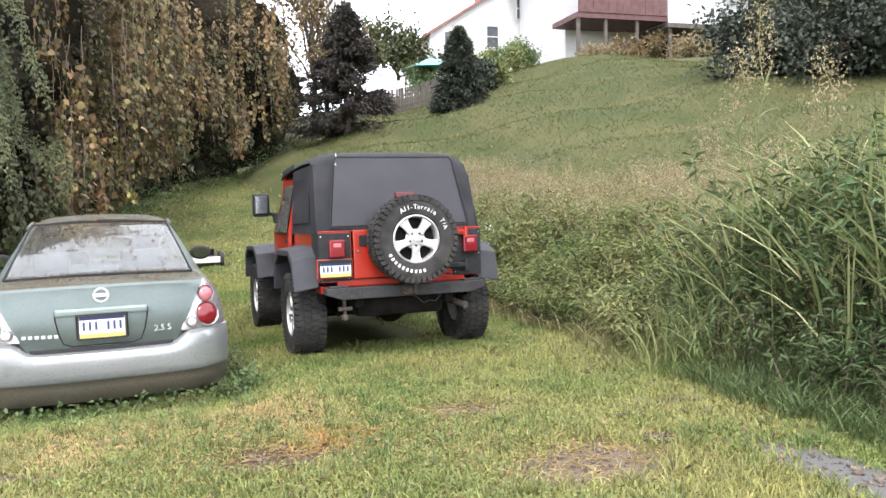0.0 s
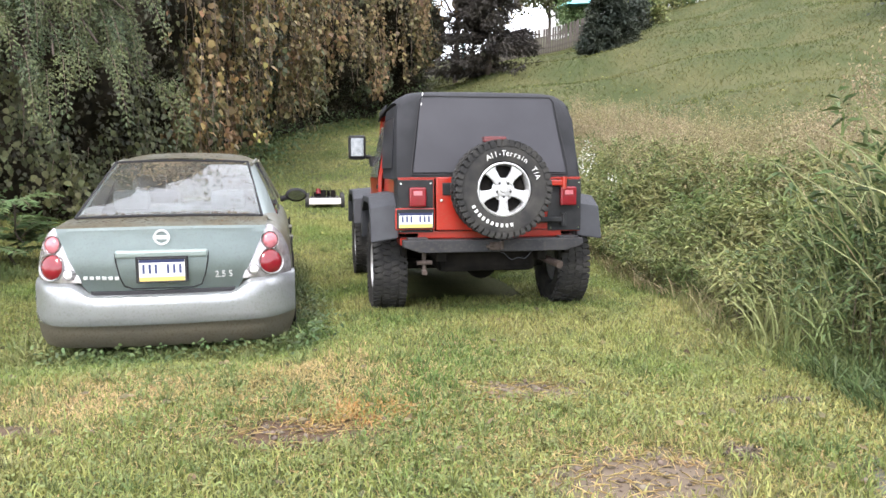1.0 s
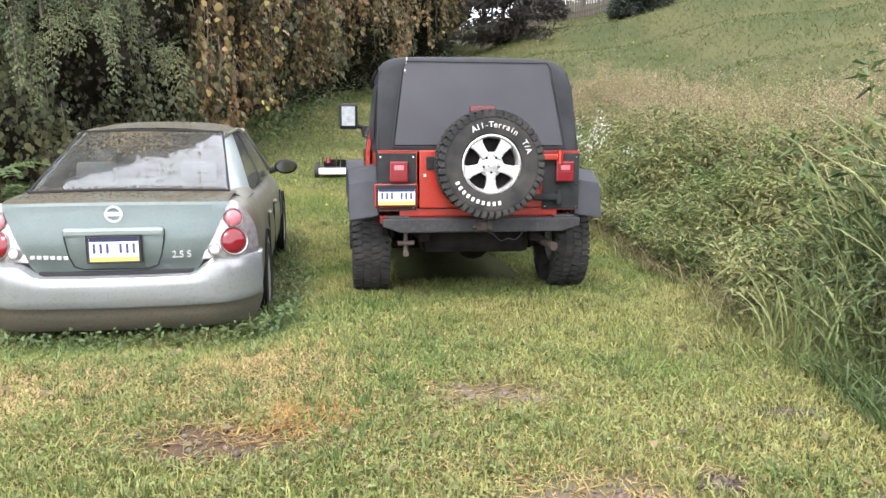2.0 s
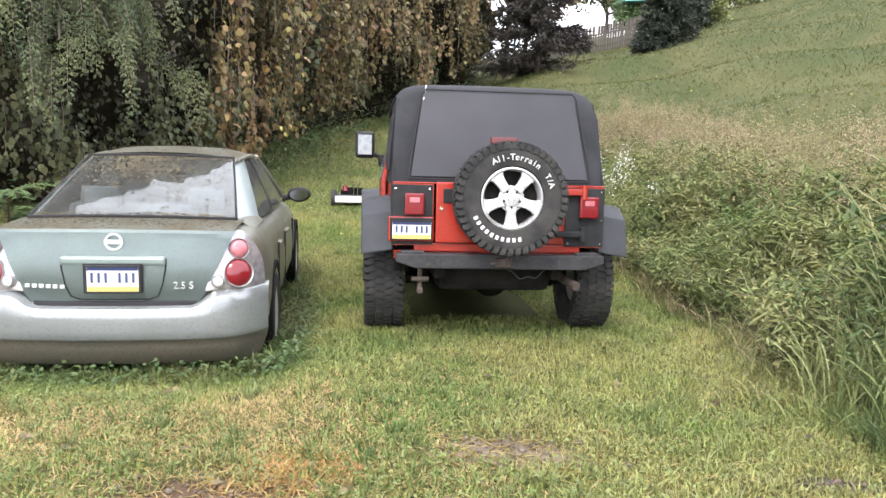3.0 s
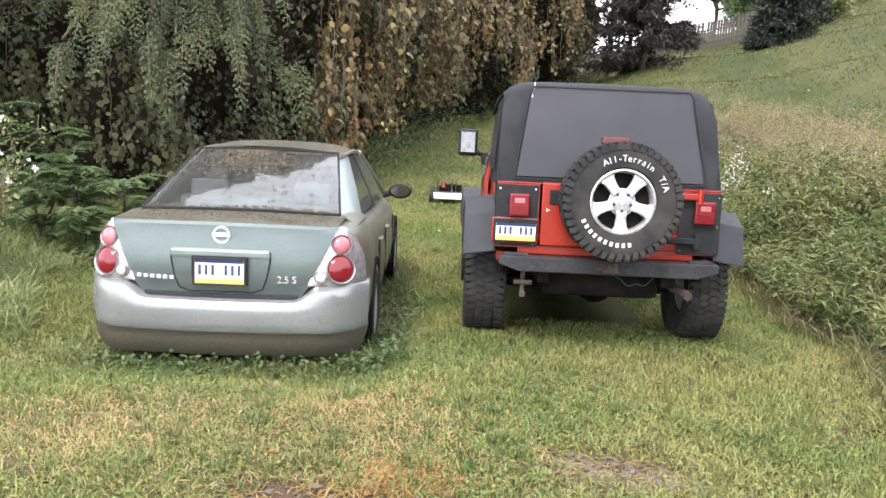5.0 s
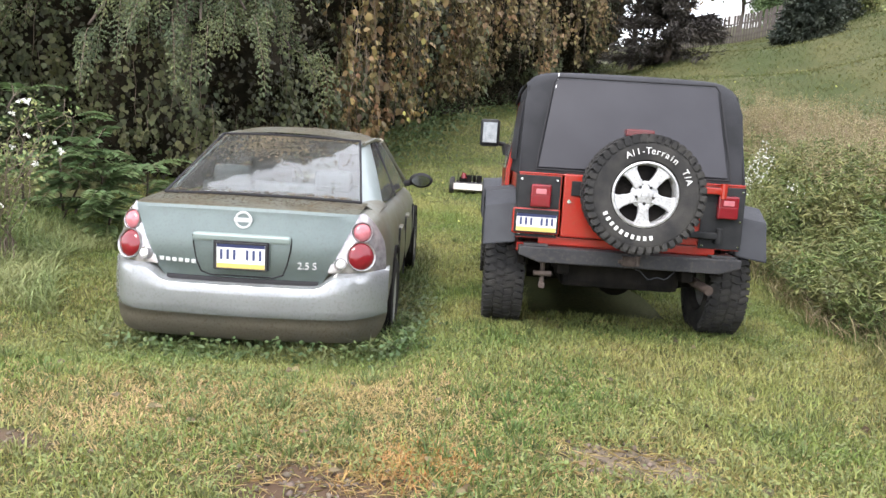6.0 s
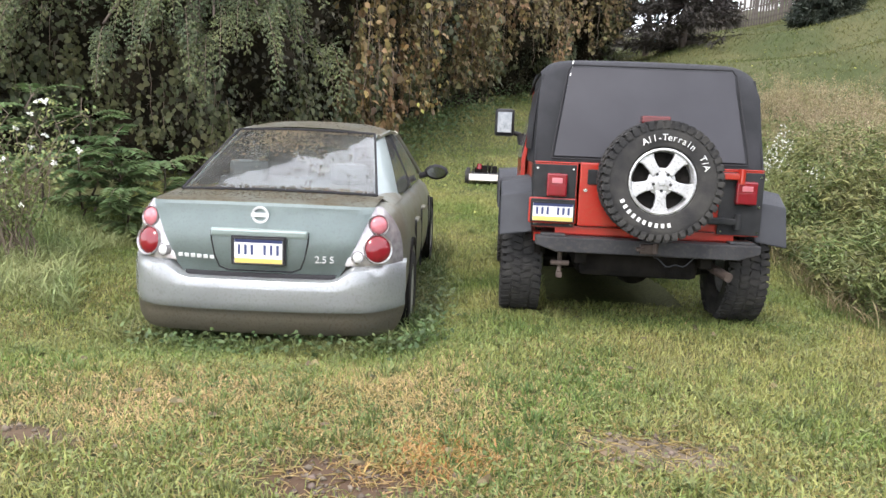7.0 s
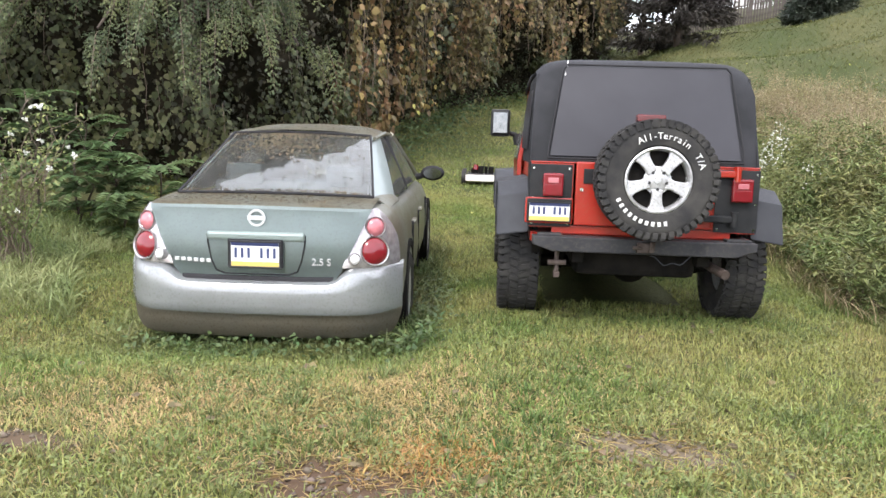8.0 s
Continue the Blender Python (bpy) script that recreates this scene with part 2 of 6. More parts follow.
INK = material("ink", (0.04, 0.055, 0.14), 0.5)
CHROME = material("chrome", (0.75, 0.77, 0.78), 0.16, metal=1.0)
MIRROR = material("mirror_glass", (0.20, 0.21, 0.22), 0.10, metal=1.0, second=(0.16, 0.17, 0.18), scale=20)
SEAT = material("grey_seat_cloth", (0.30, 0.31, 0.31), 0.9, second=(0.24, 0.25, 0.25), scale=6)
DASH = material("dark_cabin", (0.03, 0.03, 0.032), 0.85, spec=0.15)


def paint_material():
    m = material("silver_green_paint", (0.30, 0.365, 0.35), 0.34, metal=0.5, second=(0.27, 0.33, 0.315), scale=4, coat=0.35,
                 fine=(0.275, 0.325, 0.31), fine_scale=60)
    return m


PAINT = paint_material()
PAINT_DIRTY = material("mud_filmed_paint", (0.185, 0.162, 0.108), 0.65, metal=0.1, second=(0.22, 0.225, 0.185), scale=3.5, fine=(0.10, 0.084, 0.05),
                       fine_scale=38, bump=0.25, bump_scale=60)
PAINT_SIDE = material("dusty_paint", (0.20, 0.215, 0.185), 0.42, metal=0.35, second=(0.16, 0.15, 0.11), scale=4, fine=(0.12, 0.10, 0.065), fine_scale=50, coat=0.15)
# Body silver lightened to carry the sky's sheen on the upper bumper.
PAINT_BUMPER = material("skylit_bumper_paint", (0.60, 0.625, 0.63), 0.25, metal=0.5, second=(0.55, 0.57, 0.575), scale=3, fine=(0.50, 0.51, 0.50), fine_scale=60, coat=0.3)
# Mud colour that also holds the shade of the ground-facing lower bumper.
PAINT_LOW = material("muddy_shaded_bumper", (0.19, 0.17, 0.125), 0.55, metal=0.15, second=(0.17, 0.16, 0.125), scale=5, fine=(0.135, 0.118, 0.08), fine_scale=70)
LITTER = material("leaf_litter", (0.135, 0.10, 0.05), 0.85, second=(0.075, 0.066, 0.034), scale=4, island=0.5)


def glass_material(name, tint, rough=0.03, dust=0.0):
    m = bpy.data.materials.new(name)
    m.use_nodes = True
    b = m.node_tree.nodes["Principled BSDF"]
    b.inputs["Base Color"].default_value = (*tint, 1)
    b.inputs["Roughness"].default_value = rough
    b.inputs["Transmission Weight"].default_value = 1.0
    b.inputs["IOR"].default_value = 1.5
    if dust:
        n, l = m.node_tree.nodes, m.node_tree.links
        co, t = n.new("ShaderNodeTexCoord"), n.new("ShaderNodeTexNoise")
        t.inputs["Scale"].default_value, t.inputs["Detail"].default_value = 7, 8
        l.new(co.outputs["Object"], t.inputs["Vector"])
        r = n.new("ShaderNodeMapRange")
        r.inputs[1].default_value, r.inputs[2].default_value, r.inputs[3].default_value, r.inputs[4].default_value = 0.35, 0.7, dust * 0.5, dust * 1.5
        l.new(t.outputs[0], r.inputs[0])
        d, x = n.new("ShaderNodeBsdfDiffuse"), n.new("ShaderNodeMixShader")
        d.inputs[0].default_value = (0.45, 0.45, 0.42, 1)
        l.new(r.outputs[0], x.inputs[0])
        l.new(b.outputs[0], x.inputs[1])
        l.new(d.outputs[0], x.inputs[2])
        l.new(x.outputs[0], n["Material Output"].inputs[0])
    return m


GLASS = glass_material("tinted_glass", (0.66, 0.72, 0.73), dust=0.07)
GLASS_DARK = glass_material("dark_glass", (0.12, 0.13, 0.13), dust=0.12)

# ---- shaping helpers ----


def patch(bm, a, b, c, d, n=6, m=6, bulge=0.0, thick=0.0):
    """A bowed panel between corners a, b, c, d (in ring order), n by m faces, with a second skin behind it if thick."""
    a, b, c, d = Vector(a), Vector(b), Vector(c), Vector(d)
    nor = (c - a).cross(d - b).normalized()
    layers = []
    for off in ((0.0, -thick) if thick else (0.0,)):
        g = []
        for i in range(n + 1):
            s = i / n
            for j in range(m + 1):
                t = j / m
                p = a * (1 - s) * (1 - t) + b * s * (1 - t) + c * s * t + d * (1 - s) * t
                p = p + nor * (bulge * 4 * (s * (1 - s) + t * (1 - t)) / 2 + off)
                g.append(bm.verts.new(p))
        layers.append(g)
    k = m + 1
    for q, g in enumerate(layers):
        for i in range(n):
            for j in range(m):
                f = [g[i * k + j], g[(i + 1) * k + j], g[(i + 1) * k + j + 1], g[i * k + j + 1]]
                bm.faces.new(f if q == 0 else f[::-1])
    if thick:
        ring = [i * k for i in range(n)] + [n * k + j for j in range(m)] + [i * k + m for i in range(n, 0, -1)] + [j for j in range(m, 0, -1)]
        g, h = layers
        for i, r in enumerate(ring):
            s = ring[(i + 1) % len(ring)]
            bm.faces.new((g[r], h[r], h[s], g[s]))


def lathe(bm, profile, m=None, n=40):
    """Turns a profile of (radius, along) round the y axis; m places it."""
    m = m or Matrix()
    rings = []
    for i in range(n):
        a = 2 * math.pi * i / n
        rings.append([bm.verts.new(m @ Vector((r * math.cos(a), y, r * math.sin(a)))) for r, y in profile])
    for i in range(n):
        p, q = rings[i], rings[(i + 1) % n]
        for j in range(len(profile) - 1):
            bm.faces.new((p[j], p[j + 1], q[j + 1], q[j]))


def poly(bm, points, a, b, axis="y"):
    """A flat outline of (u, v) points, made solid between a and b along an axis."""
    def at(u, v, w):
        return (u, w, v) if axis == "y" else (w, u, v) if axis == "x" else (u, v, w)
    lo, hi = [bm.verts.new(at(u, v, a)) for u, v in points], [bm.verts.new(at(u, v, b)) for u, v in points]
    bm.faces.new(lo)
    bm.faces.new(hi[::-1])
    for i in range(len(points)):
        j = (i + 1) % len(points)
        bm.faces.new((lo[i], hi[i], hi[j], lo[j]))
    bmesh.ops.recalc_face_normals(bm, faces=bm.faces[:])


def disc(bm, x, y, z, r, depth, n=24):
    rod(bm, (x, y, z), (x, y - depth, z), r, r * 0.94, n)


def letters(name, text, size, mat, parent, place, depth=0.002):
    """Built-in font letters as a mesh; place gives the pose of the text."""
    cu = bpy.data.curves.new(name, "FONT")
    cu.body, cu.size, cu.extrude, cu.align_x, cu.align_y = text, size, depth, "CENTER", "CENTER"
    tmp = bpy.data.objects.new(name, cu)
    scene.collection.objects.link(tmp)
    bpy.context.view_layer.update()
    me = bpy.data.meshes.new_from_object(tmp.evaluated_get(bpy.context.evaluated_depsgraph_get()))
    bpy.data.objects.remove(tmp)
    me.materials.clear()
    me.materials.append(mat)
    me.transform(place)
    ob = new(name, me)
    ob.parent = parent
    return ob


def bevelled(bm, offset, seg=2):
    bmesh.ops.bevel(bm, geom=[e for e in bm.edges if e.is_manifold and e.calc_face_angle(0) > 0.5], offset=offset, segments=seg, affect="EDGES", profile=0.6)


def plate(parent, x, y, z, w=0.305, h=0.155, rim=STEEL_BLACK, rim_w=0.016, ry=0.0):
    """Registration plate in its frame: blue and yellow bands, plain bars for the characters."""
    m = pose(x, y, z, 0, ry, 0)
    bm = bmesh.new()
    box(bm, -w / 2, w / 2, -0.004, 0, -h / 2, h / 2, 0.0015)
    bm.transform(m)
    p = part("number_plate", bm, WHITE, parent, "white plate with blue and yellow bands")
    bm = bmesh.new()
    for a, b, c, d in ((-w / 2 - rim_w, w / 2 + rim_w, h / 2 - 0.002, h / 2 + rim_w), (-w / 2 - rim_w, w / 2 + rim_w, -h / 2 - rim_w, -h / 2 + 0.002),
                       (-w / 2 - rim_w, -w / 2 + 0.002, -h / 2, h / 2), (w / 2 - 0.002, w / 2 + rim_w, -h / 2, h / 2)):
        box(bm, a, b, -0.009, 0.003, c, d, 0.002)
    bm.transform(m)
    part("plate_frame", bm, rim, p)
    for name, mat, z0, z1 in (("blue_band", PLATE_BLUE, h / 2 - 0.022, h / 2 - 0.002), ("yellow_band", PLATE_YELLOW, -h / 2 + 0.002, -h / 2 + 0.03)):
        bm = bmesh.new()
        box(bm, -w / 2 + 0.004, w / 2 - 0.004, -0.0055, -0.0035, z0, z1)
        bm.transform(m)
        part(name, bm, mat, p)
    for i in range(7):
        if i == 3:
            continue
        bm = bmesh.new()
        cx = -w / 2 + 0.032 + i * (w - 0.064) / 6
        box(bm, cx - 0.008, cx + 0.008, -0.006, -0.0035, -0.022 * h / 0.155, 0.042 * h / 0.155)
        bm.transform(m)
        part("character_bar", bm, INK, p)
    return p


def wheel(parent, x, y, z, radius, width, side, rim_r, spokes=5, knobs=True, letter=False, axis_turn=0.0):
    """Tyre with tread blocks and a five-spoke rim. The outer face looks along -y in its own frame; axis_turn turns it."""
    m = pose(x, y, z, 0, 0, axis_turn)
    bm = bmesh.new()
    w = width
    s = radius
    lathe(bm, [(rim_r * 0.98, -w * 0.36), (rim_r * 1.05, -w * 0.45), (s * 0.80, -w * 0.5), (s * 0.90, -w * 0.47), (s * 0.965, -w * 0.40), (s * 0.975, 0),
               (s * 0.965, w * 0.40), (s * 0.90, w * 0.47), (s * 0.80, w * 0.5), (rim_r * 1.05, w * 0.45), (rim_r * 0.98, w * 0.36), (rim_r * 0.98, -w * 0.36)], m, 48)
    tyre = part("tyre", bm, RUBBER, parent, smooth=True)
    if knobs:
        bm = bmesh.new()
        n = 44
        for i in range(n):
            a = 2 * math.pi * i / n
            for row, (y0, y1, dr) in enumerate(((-w * 0.49, -w * 0.27, -0.004), (-w * 0.22, -w * 0.02, 0.0), (w * 0.02, w * 0.22, 0.0), (w * 0.27, w * 0.49, -0.004))):
                b = a + (row % 2) * math.pi / n
                t = Matrix.Rotation(-b, 4, "Y")
                k = Matrix.Translation((s - 0.008 + dr, (y0 + y1) / 2, 0)) @ Matrix.Rotation(0.25 * (-1) ** row, 4, "X") @ Matrix.Diagonal((0.02, y1 - y0, s * 0.092, 1))
                bmesh.ops.create_cube(bm, size=1, matrix=m @ t @ k)
            for y0 in (-w * 0.488, w * 0.488):
                t = Matrix.Rotation(-a, 4, "Y") @ Matrix.Translation((s * 0.915, y0, 0)) @ Matrix.Diagonal((s * 0.09, 0.016, s * 0.085, 1))
                bmesh.ops.create_cube(bm, size=1, matrix=m @ t)
        tagged(part("tread", bm, RUBBER, tyre), kind="stuff")
    bm = bmesh.new()
    f = -w * 0.40
    lathe(bm, [(rim_r * 0.99, w * 0.3), (rim_r * 0.99, f + 0.01), (rim_r * 1.0, f - 0.006), (rim_r * 0.95, f - 0.01), (rim_r * 0.90, f + 0.004), (rim_r * 0.88, f + 0.05),
               (rim_r * 0.86, w * 0.3)], m, 48)
    rim = part("rim", bm, SILVER, parent, smooth=True)
    # Near-black disc stands in for the shade seen between the spokes.
    bm = bmesh.new()
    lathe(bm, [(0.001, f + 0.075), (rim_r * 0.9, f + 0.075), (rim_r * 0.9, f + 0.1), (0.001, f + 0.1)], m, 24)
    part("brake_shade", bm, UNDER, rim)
    bm = bmesh.new()
    lathe(bm, [(0.001, f + 0.012), (rim_r * 0.2, f + 0.012), (rim_r * 0.36, f + 0.018), (rim_r * 0.42, f + 0.03), (rim_r * 0.40, f + 0.06), (0.001, f + 0.06)], m, 30)
    part("hub", bm, SILVER, rim, smooth=True)
    for i in range(spokes):
        bm = bmesh.new()
        r0, r1 = rim_r * 0.28, rim_r * 0.93
        poly(bm, [(-rim_r * 0.17, r0), (rim_r * 0.17, r0), (rim_r * 0.15, rim_r * 0.5), (rim_r * 0.19, rim_r * 0.75), (rim_r * 0.30, r1), (-rim_r * 0.30, r1),
                  (-rim_r * 0.19, rim_r * 0.75), (-rim_r * 0.15, rim_r * 0.5)], f + 0.006, f + 0.045)
        bevelled(bm, 0.008)
        bm.transform(m @ Matrix.Rotation(2 * math.pi * i / spokes + math.pi, 4, "Y"))
        part("spoke", bm, SILVER, rim)
    for i in range(5):
        a = 2 * math.pi * (i + 0.5) / 5 + math.pi / 2
        bm = bmesh.new()
        c, q = rim_r * 0.27 * math.cos(a), rim_r * 0.27 * math.sin(a)
        rod(bm, m @ Vector((c, f + 0.02, q)), m @ Vector((c, f + 0.002, q)), 0.011, 0.010, 6)
        part("lug_nut", bm, STEEL_BLACK, rim)
    bm = bmesh.new()
    lathe(bm, [(0.001, f + 0.006), (rim_r * 0.11, f + 0.007), (rim_r * 0.13, f + 0.014)], m, 20)
    part("centre_cap", bm, SILVER, rim, smooth=True)
    if letter:
        r = (rim_r + s * 0.86) / 2 + 0.006
        for i, ch in enumerate("All-Terrain  T/A"):
            a = radians(118 - i * 6.5)
            if ch == " ":
                continue
            tm = m @ Matrix.Translation((r * math.cos(a), -w * 0.5 - 0.001, r * math.sin(a))) @ Matrix.Rotation(math.pi / 2 - a, 4, "Y") @ Matrix.Rotation(math.pi / 2, 4, "X")
            letters("tyre_letter", ch, 0.058, WHITE, tyre, tm)
        for a0, a1 in ((208, 288),):
            a = a0
            while a < a1:
                bm = bmesh.new()
                box(bm, -0.010, 0.010, -0.002, 0.002, -0.014, 0.014)
                bm.transform(m @ Matrix.Rotation(-radians(a), 4, "Y") @ Matrix.Translation((r, -w * 0.5 - 0.001, 0)) @ Matrix.Rotation(math.pi / 2, 4, "Y"))
                part("tyre_mark", bm, WHITE, tyre)
                a += 8.2
    return tyre


# ---- off-road vehicle ----
jeep = thing("off_road_vehicle", "red two-door off-road vehicle with black soft top, parked on grass", "car", pose(0.031, -0.289, 0.083, -2.35, 0, 4.5))
# tub: floor, sides and rear corners
bm = bmesh.new()
for sx in (-1, 1):
    poly(bm, [(0.16, 0.70), (0.16, 1.135), (1.32, 1.135), (1.36, 1.02), (2.26, 1.02), (2.30, 1.14), (2.36, 1.14), (2.36, 0.56), (1.24, 0.56), (1.10, 0.98), (0.42, 0.98), (0.26, 0.70)],
         sx * 0.72, sx * 0.755, "x")
box(bm, -0.755, -0.47, 0.15, 0.19, 0.70, 1.135)
box(bm, 0.47, 0.755, 0.15, 0.19, 0.70, 1.135)
box(bm, -0.74, 0.74, 0.2, 2.3, 0.60, 0.66)
box(bm, -0.6, 0.6, 0.155, 0.2, 0.66, 0.715, 0.005)
part("tub", bm, RED, jeep)
# cowl, hood and front
bm = bmesh.new()
poly(bm, [(2.3, 0.62), (2.3, 1.14), (2.5, 1.13), (3.62, 1.05), (3.68, 1.0), (3.68, 0.62)], -0.52, 0.52, "x")
box(bm, -0.74, 0.74, 2.28, 2.52, 0.62, 1.13, 0.02)
bevelled(bm, 0.02)
part("hood", bm, RED, jeep)
# tailgate
bm = bmesh.new()
box(bm, -0.455, 0.465, 0.128, 0.165, 0.722, 1.150, 0.010)
gate = part("tailgate", bm, RED, jeep)
bm = bmesh.new()
box(bm, -0.405, -0.335, 0.116, 0.13, 1.005, 1.105, 0.006)
part("latch_handle", bm, ARMOUR, gate, "black latch handle")
bm = bmesh.new()
disc(bm, -0.415, 0.128, 0.965, 0.014, 0.01, 16)
part("lock", bm, CHROME, gate, "chrome key lock")
for z in (1.10, 0.80):
    bm = bmesh.new()
    box(bm, 0.40, 0.60, 0.085, 0.13, z - 0.022, z + 0.022, 0.008)
    rod(bm, (0.60, 0.10, z - 0.05), (0.60, 0.10, z + 0.05), 0.024, n=12)
    part("hinge", bm, RED if z > 1 else ARMOUR, gate)
# corner armour with screws
for sx in (-1, 1):
    bm = bmesh.new()
    box(bm, min(sx * 0.478, sx * 0.762), max(sx * 0.478, sx * 0.762), 0.136, 0.149, 0.708, 1.128, 0.004)
    box(bm, min(sx * 0.757, sx * 0.764), max(sx * 0.757, sx * 0.764), 0.15, 0.42, 0.80, 1.128)
    arm = part("corner_guard", bm, ARMOUR, jeep, "black plate corner guard")
    for x, z in ((0.50, 0.73), (0.74, 0.73), (0.50, 1.10), (0.74, 1.10), (0.74, 0.90)):
        bm = bmesh.new()
        disc(bm, sx * x, 0.136, z, 0.008, 0.005, 10)
        part("screw", bm, CHROME, arm)
    # tail lamp
    x0 = -0.608 if sx < 0 else 0.640
    bm = bmesh.new()
    box(bm, x0 - 0.068, x0 + 0.068, 0.085, 0.14, 0.915, 1.070, 0.012)
    lamp = part("tail_lamp", bm, LAMP_RED, jeep, "square red tail lamp")
    bm = bmesh.new()
    box(bm, x0 - 0.035, x0 + 0.035, 0.080, 0.087, 1.005, 1.040, 0.003)
    part("reverse_lens", bm, LAMP_PINK, lamp)
    bm = bmesh.new()
    box(bm, x0 - 0.060, x0 + 0.060, 0.081, 0.087, 0.924, 0.995, 0.003)
    part("lower_lens", bm, LAMP_RED, lamp)
# plate with red surround
bm = bmesh.new()
box(bm, -0.788, -0.466, 0.118, 0.134, 0.730, 0.905, 0.012)
part("plate_bracket", bm, RED, jeep, "red plate surround")
bm = bmesh.new()
box(bm, -0.776, -0.477, 0.110, 0.119, 0.740, 0.896, 0.004)
part("plate_backing", bm, ARMOUR, jeep)
plate(jeep, -0.624, 0.112, 0.808, 0.275, 0.122, ARMOUR, 0.006)
# rear bumper
bm = bmesh.new()
poly(bm, [(-0.735, 0.655), (0.735, 0.655), (0.735, 0.60), (0.60, 0.555), (-0.60, 0.555), (-0.735, 0.60)], -0.005, 0.13)
bevelled(bm, 0.008)
bumper = part("rear_bumper", bm, STEEL_BLACK, jeep, "worn black steel bumper")
for sx in (-1, 1):
    bm = bmesh.new()
    box(bm, sx * 0.62 - 0.08, sx * 0.62 + 0.08, 0.02, 0.11, 0.655, 0.672, 0.004)
    part("bumper_step", bm, STEEL_BLACK, bumper)
bm = bmesh.new()
box(bm, -0.05, 0.05, -0.03, 0.1, 0.57, 0.635, 0.006)
rod(bm, (0.045, -0.045, 0.58), (0.045, -0.045, 0.645), 0.016, 0.018, 12)
rod(bm, (-0.075, -0.02, 0.60), (-0.02, -0.02, 0.60), 0.014, n=10)
part("tow_hitch", bm, RUST, bumper, "rusty tow hitch")
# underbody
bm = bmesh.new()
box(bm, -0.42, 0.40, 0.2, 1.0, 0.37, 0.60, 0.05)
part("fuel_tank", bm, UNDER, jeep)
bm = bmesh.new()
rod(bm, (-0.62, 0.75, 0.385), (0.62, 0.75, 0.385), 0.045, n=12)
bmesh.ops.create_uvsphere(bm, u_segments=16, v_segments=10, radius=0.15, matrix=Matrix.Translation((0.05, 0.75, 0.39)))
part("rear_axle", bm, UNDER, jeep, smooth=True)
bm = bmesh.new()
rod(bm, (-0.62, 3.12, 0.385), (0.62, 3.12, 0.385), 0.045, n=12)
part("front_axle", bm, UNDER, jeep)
# Two unseen boxes added below the floor to keep daylight out.
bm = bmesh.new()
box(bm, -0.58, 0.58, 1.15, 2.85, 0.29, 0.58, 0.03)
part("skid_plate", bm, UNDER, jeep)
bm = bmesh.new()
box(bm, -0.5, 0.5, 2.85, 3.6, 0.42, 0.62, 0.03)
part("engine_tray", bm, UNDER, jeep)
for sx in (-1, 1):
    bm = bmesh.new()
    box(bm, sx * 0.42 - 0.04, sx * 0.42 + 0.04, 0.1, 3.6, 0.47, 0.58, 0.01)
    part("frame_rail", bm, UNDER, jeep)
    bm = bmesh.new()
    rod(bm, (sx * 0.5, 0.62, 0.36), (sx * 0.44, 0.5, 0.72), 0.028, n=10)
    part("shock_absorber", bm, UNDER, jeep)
bm = bmesh.new()
rod(bm, (0.52, 0.9, 0.47), (0.52, 0.18, 0.45), 0.032, n=12)
rod(bm, (0.52, 0.18, 0.45), (0.56, 0.05, 0.43), 0.032, n=12)
part("exhaust_pipe", bm, RUST, jeep, "rusty exhaust tailpipe")
bm = bmesh.new()
rod(bm, (-0.56, 0.1, 0.40), (-0.56, 0.1, 0.56), 0.016, n=8)
rod(bm, (-0.62, 0.08, 0.47), (-0.50, 0.08, 0.47), 0.018, n=8)
box(bm, -0.58, -0.54, 0.06, 0.12, 0.37, 0.41, 0.008)
part("recovery_hook", bm, RUST, jeep, "rusty recovery hook")
bm = bmesh.new()
for i in range(12):
    a, b = i / 12, (i + 1) / 12
    def wire(t):
        return (0.05 + 0.26 * t, 0.02, 0.545 - 0.055 * math.sin(t * 3.0) + 0.012 * math.sin(t * 14))
    rod(bm, wire(a), wire(b), 0.004, n=5)
part("trailer_wire", bm, FLARE, jeep, "loose grey trailer wire")
# wheels
for sx in (-1, 1):
    for y in (0.75, 3.12):
        wheel(jeep, sx * 0.80, y, 0.385, 0.385, 0.28, sx, 0.205, axis_turn=90 if sx > 0 else -90)
